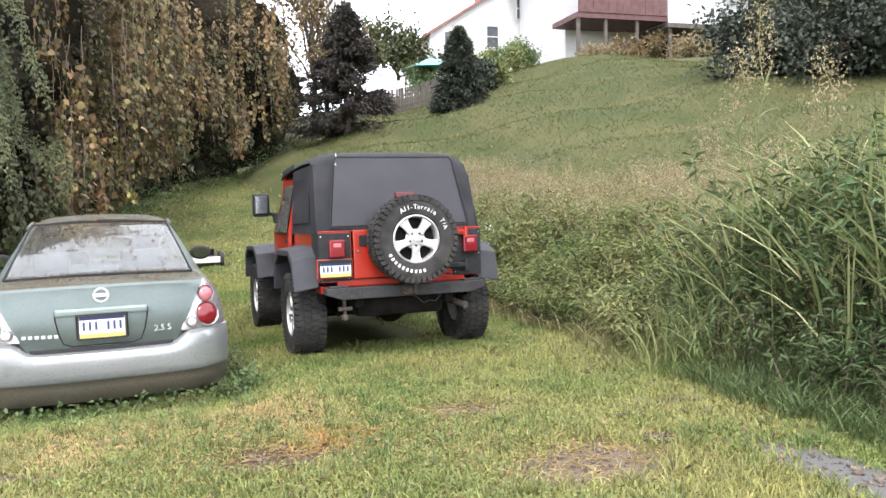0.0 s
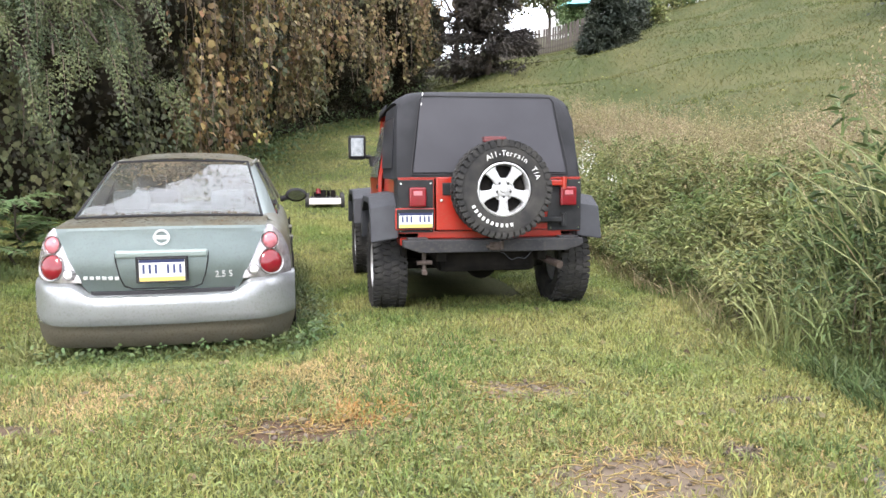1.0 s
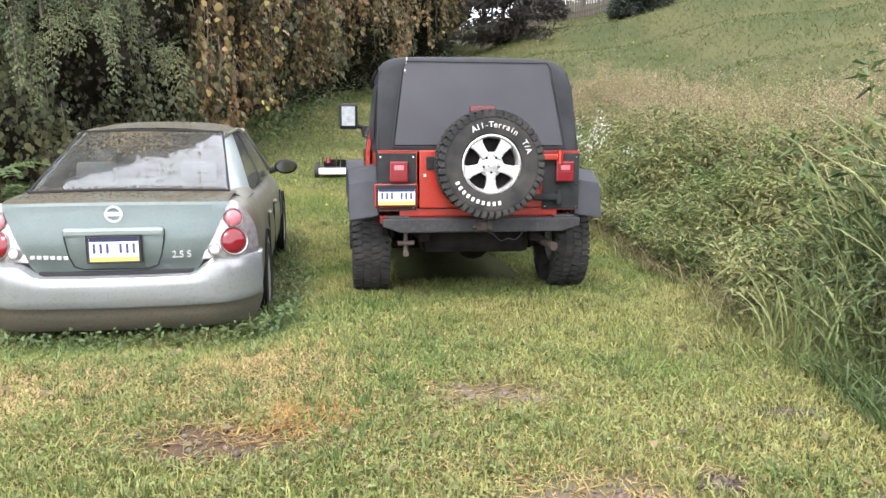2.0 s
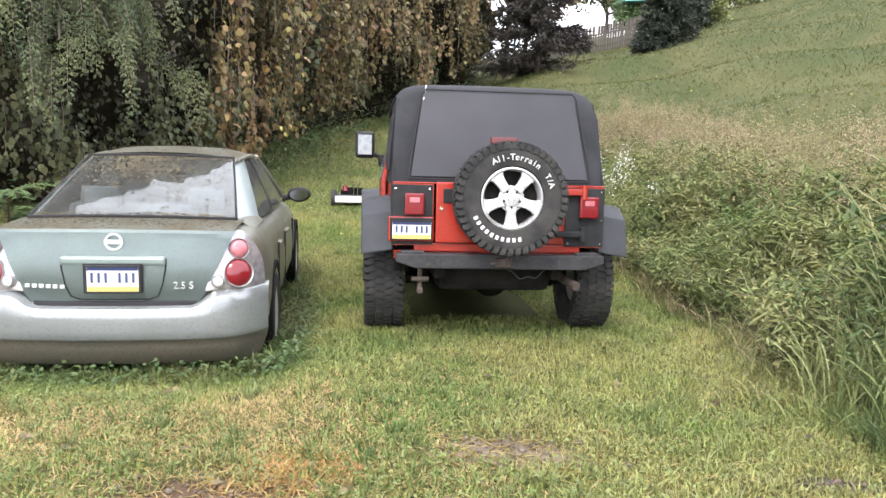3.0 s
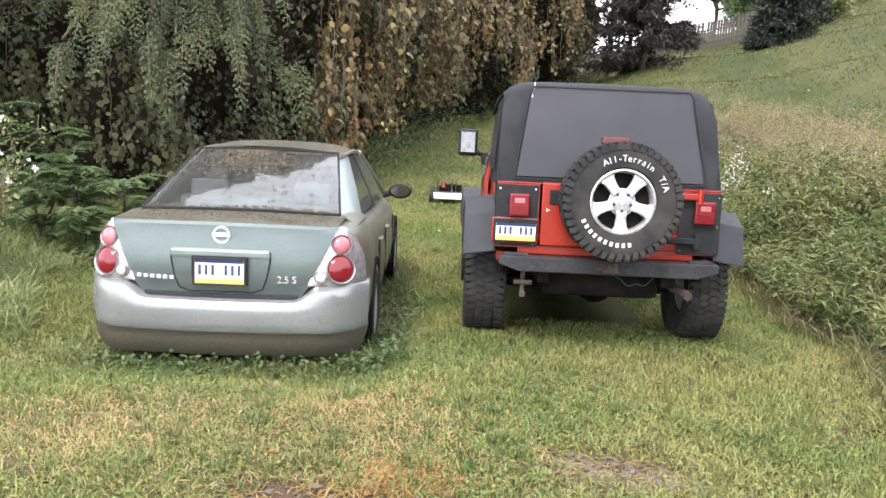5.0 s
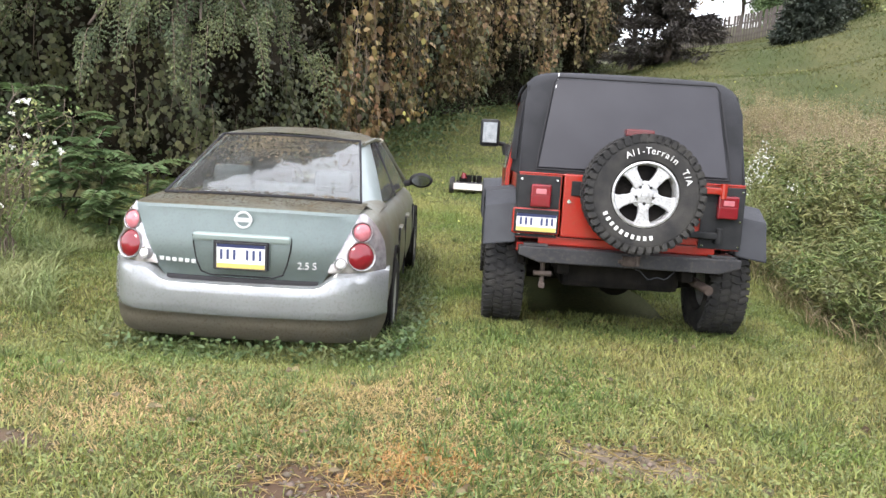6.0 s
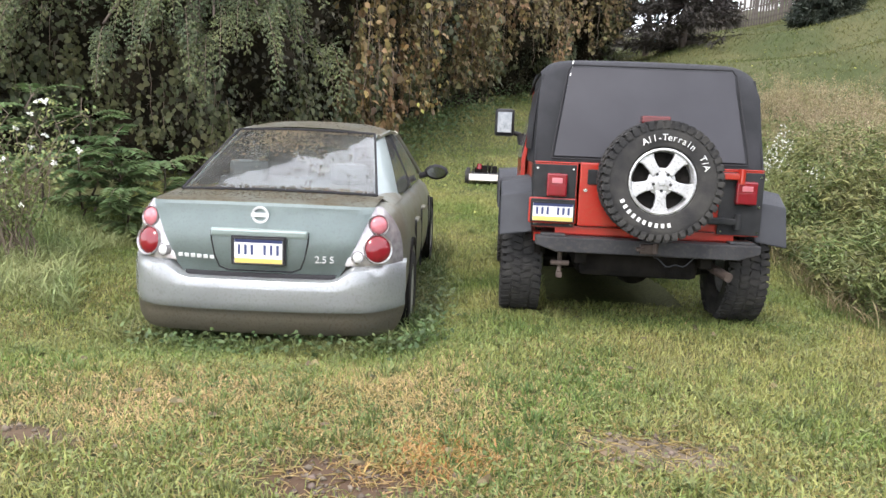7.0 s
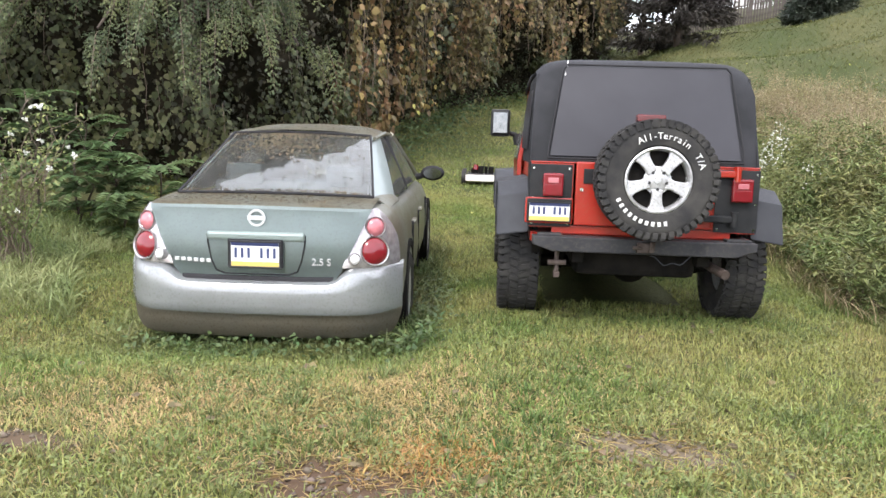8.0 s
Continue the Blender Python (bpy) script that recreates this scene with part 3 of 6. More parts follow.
# fender flares
for sx in (-1, 1):
    for y0, y1, ya in ((0.22, 1.34, 0.75), (2.52, 3.66, 3.12)):
        bm = bmesh.new()
        pts = [(y0 - 0.02, 0.66), (y0 + 0.06, 0.93), (ya - 0.30, 1.02), (ya + 0.30, 1.02), (y1 - 0.06, 0.93), (y1, 0.62)]
        ins = [(y1 - 0.07, 0.62), (y1 - 0.13, 0.87), (ya + 0.27, 0.965), (ya - 0.27, 0.965), (y0 + 0.12, 0.87), (y0 + 0.03, 0.66)]
        poly(bm, pts + ins, sx * 0.52 if y0 > 2 else sx * 0.752, sx * 0.975, "x")
        for v in bm.verts:
            if abs(v.co.x) > 0.97:
                v.co.z -= 0.035
        bevelled(bm, 0.012)
        part("fender_flare", bm, FLARE, jeep, "dark grey plastic fender flare")
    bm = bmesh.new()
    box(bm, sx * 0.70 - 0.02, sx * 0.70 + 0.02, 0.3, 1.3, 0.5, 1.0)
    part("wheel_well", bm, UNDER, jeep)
    # door with window frame
    bm = bmesh.new()
    poly(bm, [(1.36, 0.64), (1.36, 1.13), (1.44, 1.68), (2.02, 1.70), (2.28, 1.15), (2.28, 0.64)], sx * 0.775, sx * 0.808, "x")
    door = part("door", bm, RED, jeep)
    bm = bmesh.new()
    poly(bm, [(1.44, 1.14), (1.50, 1.62), (1.98, 1.64), (2.19, 1.14)], sx * 0.809, sx * 0.815, "x")
    part("door_window", bm, GLASS_DARK, door, "dark door window glass")
    bm = bmesh.new()
    box(bm, sx * 0.80 - 0.012, sx * 0.80 + 0.012, 1.42, 1.55, 1.03, 1.07, 0.005)
    part("door_handle", bm, ARMOUR, door)
    for ob in (door, *door.children):
        for v in ob.data.vertices:
            v.co.x -= sx * 0.11 * max(0.0, v.co.z - 1.14) / 0.55
    # mirror
    bm = bmesh.new()
    box(bm, sx * 0.95 - 0.09, sx * 0.95 + 0.09, 2.13, 2.23, 1.32, 1.57, 0.03)
    mir = part("wing_mirror", bm, ARMOUR, jeep, "black wing mirror")
    bm = bmesh.new()
    rod(bm, (sx * 0.78, 2.2, 1.25), (sx * 0.80, 2.2, 1.35), 0.035, n=10)
    rod(bm, (sx * 0.80, 2.2, 1.34), (sx * 0.94, 2.17, 1.37), 0.022, n=10)
    part("mirror_arm", bm, ARMOUR, mir)
    bm = bmesh.new()
    box(bm, sx * 0.95 - 0.066, sx * 0.95 + 0.066, 2.124, 2.131, 1.352, 1.54, 0.003)
    for v in bm.verts:
        v.co.y -= 0.008
    part("mirror_glass", bm, MIRROR, mir)
    bm = bmesh.new()
    disc(bm, sx * 0.97, 2.118, 1.40, 0.026, 0.004, 20)
    part("blind_spot_mirror", bm, MIRROR, mir, "small round stick-on mirror")
# soft top shell
bm = bmesh.new()
stations = [(0.17, 0.0, 1.14), (0.23, 0.0, 1.35), (0.30, 0.0, 1.60), (0.36, 0.0, 1.745), (0.42, 0.0, 1.80), (0.52, 0.0, 1.825), (0.9, 0, 1.835), (1.4, 0, 1.825), (1.95, 0, 1.80), (2.08, 0, 1.765)]


def top_half(z):
    return 0.765 - 0.03 * max(0.0, (z - 1.14)) / 0.66


rows_top = []
for y, _, zt in stations:
    r = 0.11
    ring = []
    for k in range(33):
        if zt < 1.74:
            t = k / 32
            ring.append(bm.verts.new((top_half(zt) * (1 - 2 * t), y + 0.03 * (2 * t - 1) ** 6, zt)))
            continue
        t = k / 32
        u = 1 - 2 * t
        x = top_half(1.8) * u
        drop = 0.075 * abs(u) ** 12 + 0.012 * u * u
        ring.append(bm.verts.new((x, y + 0.02 * u ** 6, zt - drop)))
    rows_top.append(ring)
for p, q in zip(rows_top, rows_top[1:]):
    for k in range(32):
        bm.faces.new((p[k], p[k + 1], q[k + 1], q[k]))
bmesh.ops.recalc_face_normals(bm, faces=bm.faces[:])
bmesh.ops.solidify(bm, geom=bm.faces[:], thickness=0.012)
part("soft_top", bm, CANVAS, jeep, "black canvas soft top", smooth=True)
for sx in (-1, 1):
    bm = bmesh.new()
    a, b, c, d = (sx * 0.765, 0.175, 1.13), (sx * 0.765, 1.34, 1.13), (sx * 0.725, 1.40, 1.715), (sx * 0.725, 0.40, 1.715)
    patch(bm, *((a, b, c, d) if sx > 0 else (b, a, d, c)), 8, 6, 0.012, 0.01)
    side = part("side_curtain", bm, CANVAS, jeep, "black canvas side curtain", smooth=True)
    bm = bmesh.new()
    a, b, c, d = (sx * 0.780, 0.42, 1.22), (sx * 0.780, 1.27, 1.22), (sx * 0.745, 1.32, 1.62), (sx * 0.745, 0.52, 1.62)
    patch(bm, *((a, b, c, d) if sx > 0 else (b, a, d, c)), 8, 6, 0.010, 0.004)
    part("quarter_window", bm, VINYL, side, "smoky vinyl quarter window", smooth=True)
    bm = bmesh.new()
    patch(bm, *(((sx * 0.728, 1.40, 1.74), (sx * 0.728, 2.06, 1.70), (sx * 0.72, 2.06, 1.765), (sx * 0.72, 1.40, 1.79)) if sx > 0 else
                ((sx * 0.728, 2.06, 1.70), (sx * 0.728, 1.40, 1.74), (sx * 0.72, 1.40, 1.79), (sx * 0.72, 2.06, 1.765))), 4, 2, 0.004, 0.01)
    part("roof_edge", bm, CANVAS, jeep)
# rear window with seams
bm = bmesh.new()
a, b, c, d = (-0.635, 0.163, 1.185), (0.635, 0.163, 1.185), (0.555, 0.335, 1.755), (-0.545, 0.335, 1.755)
patch(bm, a, b, c, d, 14, 10, 0.003, 0.004)
win = part("rear_window", bm, VINYL, jeep, "smoky grey vinyl rear window, creased in a corner", smooth=True)
for v in win.data.vertices:
    u = v.co
    k = math.exp(-((u.x - 0.46) ** 2 + ((u.z - 1.67) * 1.2) ** 2) / 0.012)
    u.y += 0.018 * k * math.sin(40 * (u.x - u.z * 0.8))
bm = bmesh.new()
ring = [(-0.65, 0.150, 1.170), (0.65, 0.150, 1.170), (0.645, 0.175, 1.26), (0.575, 0.325, 1.735), (0.545, 0.339, 1.772), (-0.53, 0.339, 1.772), (-0.56, 0.325, 1.735), (-0.64, 0.175, 1.26)]
for i in range(len(ring)):
    rod(bm, ring[i], ring[(i + 1) % len(ring)], 0.006, n=6)
part("window_seam", bm, DASH, win)
bm = bmesh.new()
rod(bm, (-0.545, 0.318, 1.70), (-0.525, 0.368, 1.80), 0.004, n=6)
part("seam_tape", bm, WHITE, jeep, "white worn seam")
bm = bmesh.new()
rod(bm, (-0.76, 0.150, 1.142), (0.76, 0.150, 1.142), 0.005, n=8)
part("top_rail", bm, RED, jeep)
for ob in jeep.children_recursive:
    if ob.name.split(".")[0] in ("soft_top", "side_curtain", "quarter_window", "roof_edge", "rear_window", "window_seam", "seam_tape"):
        for v in ob.data.vertices:
            if v.co.z > 1.14:
                v.co.z = 1.14 + (v.co.z - 1.14) * 1.055
# windscreen and cabin
bm = bmesh.new()
patch(bm, (0.70, 2.30, 1.15), (-0.70, 2.30, 1.15), (-0.66, 2.06, 1.74), (0.66, 2.06, 1.74), 6, 4, 0.01, 0.006)
part("windscreen", bm, GLASS_DARK, jeep)
bm = bmesh.new()
for sx in (-1, 1):
    rod(bm, (sx * 0.72, 2.31, 1.14), (sx * 0.68, 2.06, 1.76), 0.028, n=8)
rod(bm, (-0.68, 2.06, 1.76), (0.68, 2.06, 1.76), 0.028, n=8)
part("windscreen_frame", bm, RED, jeep)
for sx in (-1, 1):
    bm = bmesh.new()
    box(bm, sx * 0.36 - 0.22, sx * 0.36 + 0.22, 1.35, 1.5, 0.75, 1.40, 0.05)
    box(bm, sx * 0.36 - 0.22, sx * 0.36 + 0.22, 1.45, 1.95, 0.68, 0.84, 0.04)
    part("seat", bm, DASH, jeep)
# spare wheel, carrier and third brake lamp
bm = bmesh.new()
box(bm, -0.12, 0.2, 0.05, 0.13, 0.93, 1.13, 0.02)
rod(bm, (-0.02, 0.06, 1.1), (-0.02, -0.02, 1.43), 0.018, n=8)
carrier = part("spare_carrier", bm, STEEL_BLACK, jeep)
wheel(carrier, 0.028, -0.065, 1.055, 0.385, 0.255, -1, 0.212, letter=True)
bm = bmesh.new()
box(bm, -0.105, 0.078, -0.05, 0.03, 1.420, 1.468, 0.010)
part("high_brake_lamp", bm, LAMP_DARK, jeep, "dark red high brake lamp")

# ---- sedan ----
BRIGHT = material("bright_trim", (0.72, 0.74, 0.75), 0.3, metal=0.35, second=(0.65, 0.66, 0.66), scale=30)
sedan = thing("sedan", "dirty silver-green four-door sedan littered with leaves, parked in long grass", "car", pose(-2.381, -0.996, -0.112, -0.2, -0.2, 6.2))


def bow(x, y):
    """How far the rear end curves forward away from the middle."""
    return 0.09 * (abs(x) / 0.85) ** 2.2 + 0.24 * (max(0.0, abs(x) - 0.58) / 0.315) ** 2.6


def swept(bm, profile, half, n=24, closed=False, taper=None):
    """Sweeps a (y, z) profile across the car's width along the curve of its rear end."""
    rows_s = []
    for i in range(n + 1):
        u = -1 + 2 * i / n
        u = math.copysign(abs(u) ** 0.85, u)
        r = []
        for k, (y, z) in enumerate(profile):
            h = half if taper is None else taper[k]
            x = h * u
            r.append(bm.verts.new((x, y + bow(x, y), z)))
        rows_s.append(r)
    for p, q in zip(rows_s, rows_s[1:]):
        for k in range(len(profile) - 1):
            bm.faces.new((p[k], q[k], q[k + 1], p[k + 1]))
    return rows_s


# lower body shell
bm = bmesh.new()
secs = [(0.22, 0.30, 0.86, 0.985), (0.45, 0.24, 0.885, 0.995), (0.9, 0.22, 0.893, 0.985), (1.6, 0.22, 0.895, 0.965), (2.4, 0.22, 0.895, 0.955), (3.2, 0.22, 0.892, 0.95), (3.8, 0.24, 0.885, 0.90),
        (4.3, 0.28, 0.84, 0.83), (4.65, 0.34, 0.70, 0.72), (4.80, 0.42, 0.45, 0.60)]
rings_b = []
for y, zb, w, zt in secs:
    half = [(0.0, zb), (w * 0.75, zb), (w * 0.94, zb + 0.05), (w * 0.985, zb + 0.16), (w, 0.52 if y < 4.3 else 0.5), (w * 0.995, 0.66 if y < 4.3 else 0.58), (w * 0.965, zt - 0.13), (w * 0.92, zt - 0.045),
            (w * 0.85, zt), (w * 0.4, zt + 0.02), (0.0, zt + 0.025)]
    ring = [(x, z) for x, z in half] + [(-x, z) for x, z in half[-2:0:-1]]
    rings_b.append([bm.verts.new((x, y + (bow(x, y) * 0.6 if y < 0.3 else 0), z)) for x, z in ring])
for p, q in zip(rings_b, rings_b[1:]):
    for k in range(len(p)):
        j = (k + 1) % len(p)
        bm.faces.new((p[k], q[k], q[j], p[j]))
bm.faces.new(rings_b[0])
bm.faces.new(rings_b[-1][::-1])
bmesh.ops.recalc_face_normals(bm, faces=bm.faces[:])
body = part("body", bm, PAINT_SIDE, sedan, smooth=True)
# rear bumper: upper skin paled for sky sheen, splashed lower skin darkened for shade
bm = bmesh.new()
swept(bm, [(0.11, 0.668), (0.055, 0.660), (0.020, 0.638), (0.004, 0.59), (0.0, 0.52), (-0.004, 0.43), (0.0, 0.395), (0.014, 0.372)], 0.895, 36)
for v in bm.verts:
    if v.co.z > 0.50:
        v.co.z -= 0.092 * (v.co.z - 0.50) / 0.168 * float(smoothstep(0.60, 0.46, abs(v.co.x)))
bmesh.ops.solidify(bm, geom=bm.faces[:], thickness=0.008)
bumper = part("rear_bumper", bm, PAINT_BUMPER, sedan, "silver bumper, its paint lightened for sky sheen", smooth=True)
bm = bmesh.new()
swept(bm, [(0.016, 0.374), (0.024, 0.365), (0.03, 0.32), (0.045, 0.26), (0.09, 0.205), (0.2, 0.19)], 0.893, 36, taper=[0.893, 0.893, 0.885, 0.865, 0.83, 0.80])
bmesh.ops.solidify(bm, geom=bm.faces[:], thickness=0.008)
part("bumper_valance", bm, PAINT_LOW, bumper, "mud-splashed lower bumper with shade in its colour", smooth=True)
# trunk lid: rear face and deck
bm = bmesh.new()
swept(bm, [(0.10, 0.572), (0.085, 0.64), (0.075, 0.72), (0.082, 0.82), (0.098, 0.905), (0.115, 0.975), (0.118, 1.008), (0.135, 1.025)], 0.6, 24,
      taper=[0.48, 0.528, 0.562, 0.610, 0.648, 0.682, 0.698, 0.705])
for v in bm.verts:
    v.co.z += 0.012 * (1 - (v.co.x / 0.7) ** 2) * float(smoothstep(0.95, 1.02, v.co.z))
bmesh.ops.solidify(bm, geom=bm.faces[:], thickness=0.008)
lid = part("trunk_lid", bm, PAINT, sedan, smooth=True)
bm = bmesh.new()
swept(bm, [(0.135, 1.005), (0.16, 1.014), (0.30, 1.022), (0.48, 1.028), (0.64, 1.03)], 0.66, 24, taper=[0.70, 0.702, 0.706, 0.71, 0.71])
for v in bm.verts:
    v.co.z += 0.012 * (1 - (v.co.x / 0.7) ** 2)
    if v.co.y > 0.3:
        v.co.y = min(v.co.y, 0.66)
bmesh.ops.solidify(bm, geom=bm.faces[:], thickness=0.008)
part("trunk_deck", bm, PAINT_DIRTY, lid, "trunk deck under brown dirt and litter", smooth=True)
bm = bmesh.new()
swept(bm, [(0.098, 0.566), (0.072, 0.572), (0.076, 0.590), (0.092, 0.60)], 0.5, 20, taper=[0.45, 0.47, 0.475, 0.48])
part("lid_seam", bm, DASH, lid)
# plate recess, strip, plate
bm = bmesh.new()
ring = [(-0.20, 0.612), (0.20, 0.612), (0.255, 0.632), (0.282, 0.70), (0.302, 0.80), (0.305, 0.862), (-0.305, 0.862), (-0.302, 0.80), (-0.282, 0.70), (-0.255, 0.632)]
for i, (x, z) in enumerate(ring):
    x2, z2 = ring[(i + 1) % len(ring)]
    rod(bm, (x, 0.0765 + bow(x, 0) + 0.12 * max(0.0, 0.70 - z), z), (x2, 0.0765 + bow(x2, 0) + 0.12 * max(0.0, 0.70 - z2), z2), 0.005, n=6)
rec = part("plate_recess", bm, DASH, lid, "dark groove round the plate")
bm = bmesh.new()
box(bm, -0.305, 0.305, 0.045, 0.092, 0.836, 0.890, 0.016)
for v in bm.verts:
    v.co.z -= 0.012 * (v.co.x / 0.3) ** 2
    v.co.y += 0.02 * (v.co.x / 0.3) ** 2
part("trunk_strip", bm, PAINT, lid, "pale trim strip over the plate")
bm = bmesh.new()
box(bm, -0.172, 0.172, 0.060, 0.071, 0.658, 0.836, 0.003)
part("plate_shade", bm, DASH, rec)
plate(lid, 0.0, 0.058, 0.742, 0.304, 0.152, STEEL_BLACK, 0.010)
# round badge as plain shapes
bm = bmesh.new()
lathe(bm, [(0.040, 0.0), (0.042, -0.010), (0.053, -0.010), (0.055, 0.0), (0.040, 0.0)], pose(0, 0.104, 0.964), 28)
badge = part("round_badge", bm, BRIGHT, lid, "chrome ring badge with a bar", smooth=True)
bm = bmesh.new()
box(bm, -0.056, 0.056, 0.092, 0.105, 0.951, 0.977, 0.003)
part("badge_bar", bm, BRIGHT, badge)
for i in range(6):
    bm = bmesh.new()
    x = -0.505 + i * 0.041
    box(bm, x - 0.013, x + 0.013, 0.076 + bow(x, 0) - 0.006, 0.076 + bow(x, 0) + 0.004, 0.684 - 0.001 * i, 0.707 - 0.001 * i, 0.002)
    part("badge_mark", bm, BRIGHT, lid)
letters("trim_letters", "2.5 S", 0.062, BRIGHT, lid, Matrix.Translation((0.405, 0.069 + bow(0.405, 0), 0.697)) @ Matrix.Rotation(0.10, 4, "Z") @ Matrix.Rotation(math.pi / 2, 4, "X"), 0.004)
# tail lamps
for sx in (-1, 1):
    bm = bmesh.new()
    n = 8
    g = []
    for i in range(n + 1):
        t = i / n
        z = 0.662 + 0.363 * t
        lo = np.interp(z, [0.662, 0.74, 0.88, 0.99, 1.025], [0.530, 0.560, 0.632, 0.684, 0.705])
        hi = np.interp(z, [0.662, 0.77, 0.85, 0.93, 1.0, 1.025], [0.872, 0.868, 0.852, 0.815, 0.765, 0.735])
        r = []
        for j in range(9):
            x = lo + (hi - lo) * j / 8
            r.append(bm.verts.new((sx * x, 0.070 + 0.10 * t ** 1.5 + bow(x, 0) - 0.012 * math.sin(math.pi * j / 8) * math.sin(math.pi * (0.15 + 0.8 * t)), z)))
        g.append(r)
    for i in range(n):
        for j in range(8):
            bm.faces.new((g[i][j], g[i][j + 1], g[i + 1][j + 1], g[i + 1][j]))
    bmesh.ops.recalc_face_normals(bm, faces=bm.faces[:])
    bmesh.ops.solidify(bm, geom=bm.faces[:], thickness=0.03)
    lamp = part("tail_lamp", bm, CLEAR, sedan, "clear tail lamp with round red lenses", smooth=True)
    for x, z, r, mat, name in ((0.730, 0.768, 0.084, LAMP_RED, "brake_lens"), (0.728, 0.915, 0.058, LAMP_PINK, "upper_lens"), (0.612, 0.722, 0.034, WHITE, "reverse_lens")):
        t = (z - 0.662) / 0.363
        y = 0.070 + 0.10 * t ** 1.5 + bow(x, 0) - 0.022
        bm = bmesh.new()
        lathe(bm, [(0.001, -0.022), (r * 0.5, -0.019), (r * 0.85, -0.010), (r, 0.004), (r, 0.03)], Matrix.Translation((sx * x, y, z)) @ Matrix.Rotation(sx * 0.42, 4, "Z") @ Matrix.Rotation(-0.2, 4, "X"), 28)
        lens = part(name, bm, mat, lamp, smooth=True)
        bm = bmesh.new()
        lathe(bm, [(r, -0.002), (r * 1.10, -0.010), (r * 1.14, 0.004), (r * 1.12, 0.03)], Matrix.Translation((sx * x, y, z)) @ Matrix.Rotation(sx * 0.42, 4, "Z") @ Matrix.Rotation(-0.2, 4, "X"), 28)
        part("lens_ring", bm, CLEAR, lamp, smooth=True)
# cabin: roof, pillars, glass
bm = bmesh.new()
n = 14
g = []
for i in range(n + 1):
    t = i / n
    y = 1.47 + 1.32 * t
    z = 1.405 + 0.055 * math.sin(math.pi * (0.12 + 0.75 * t))
    w = 0.555 + 0.02 * math.sin(math.pi * t)
    r = []
    for j in range(17):
        u = -1 + j / 8
        r.append(bm.verts.new((w * u, y + 0.05 * u * u * (1 if t < 0.5 else -1) * abs(1 - 2 * t), z + 0.03 * (1 - u * u) - 0.045 * abs(u) ** 8)))
    g.append(r)
for i in range(n):
    for j in range(16):
        bm.faces.new((g[i][j], g[i][j + 1], g[i + 1][j + 1], g[i + 1][j]))
bmesh.ops.solidify(bm, geom=bm.faces[:], thickness=0.012)
part("roof", bm, PAINT_DIRTY, sedan, "roof under brown dirt", smooth=True)
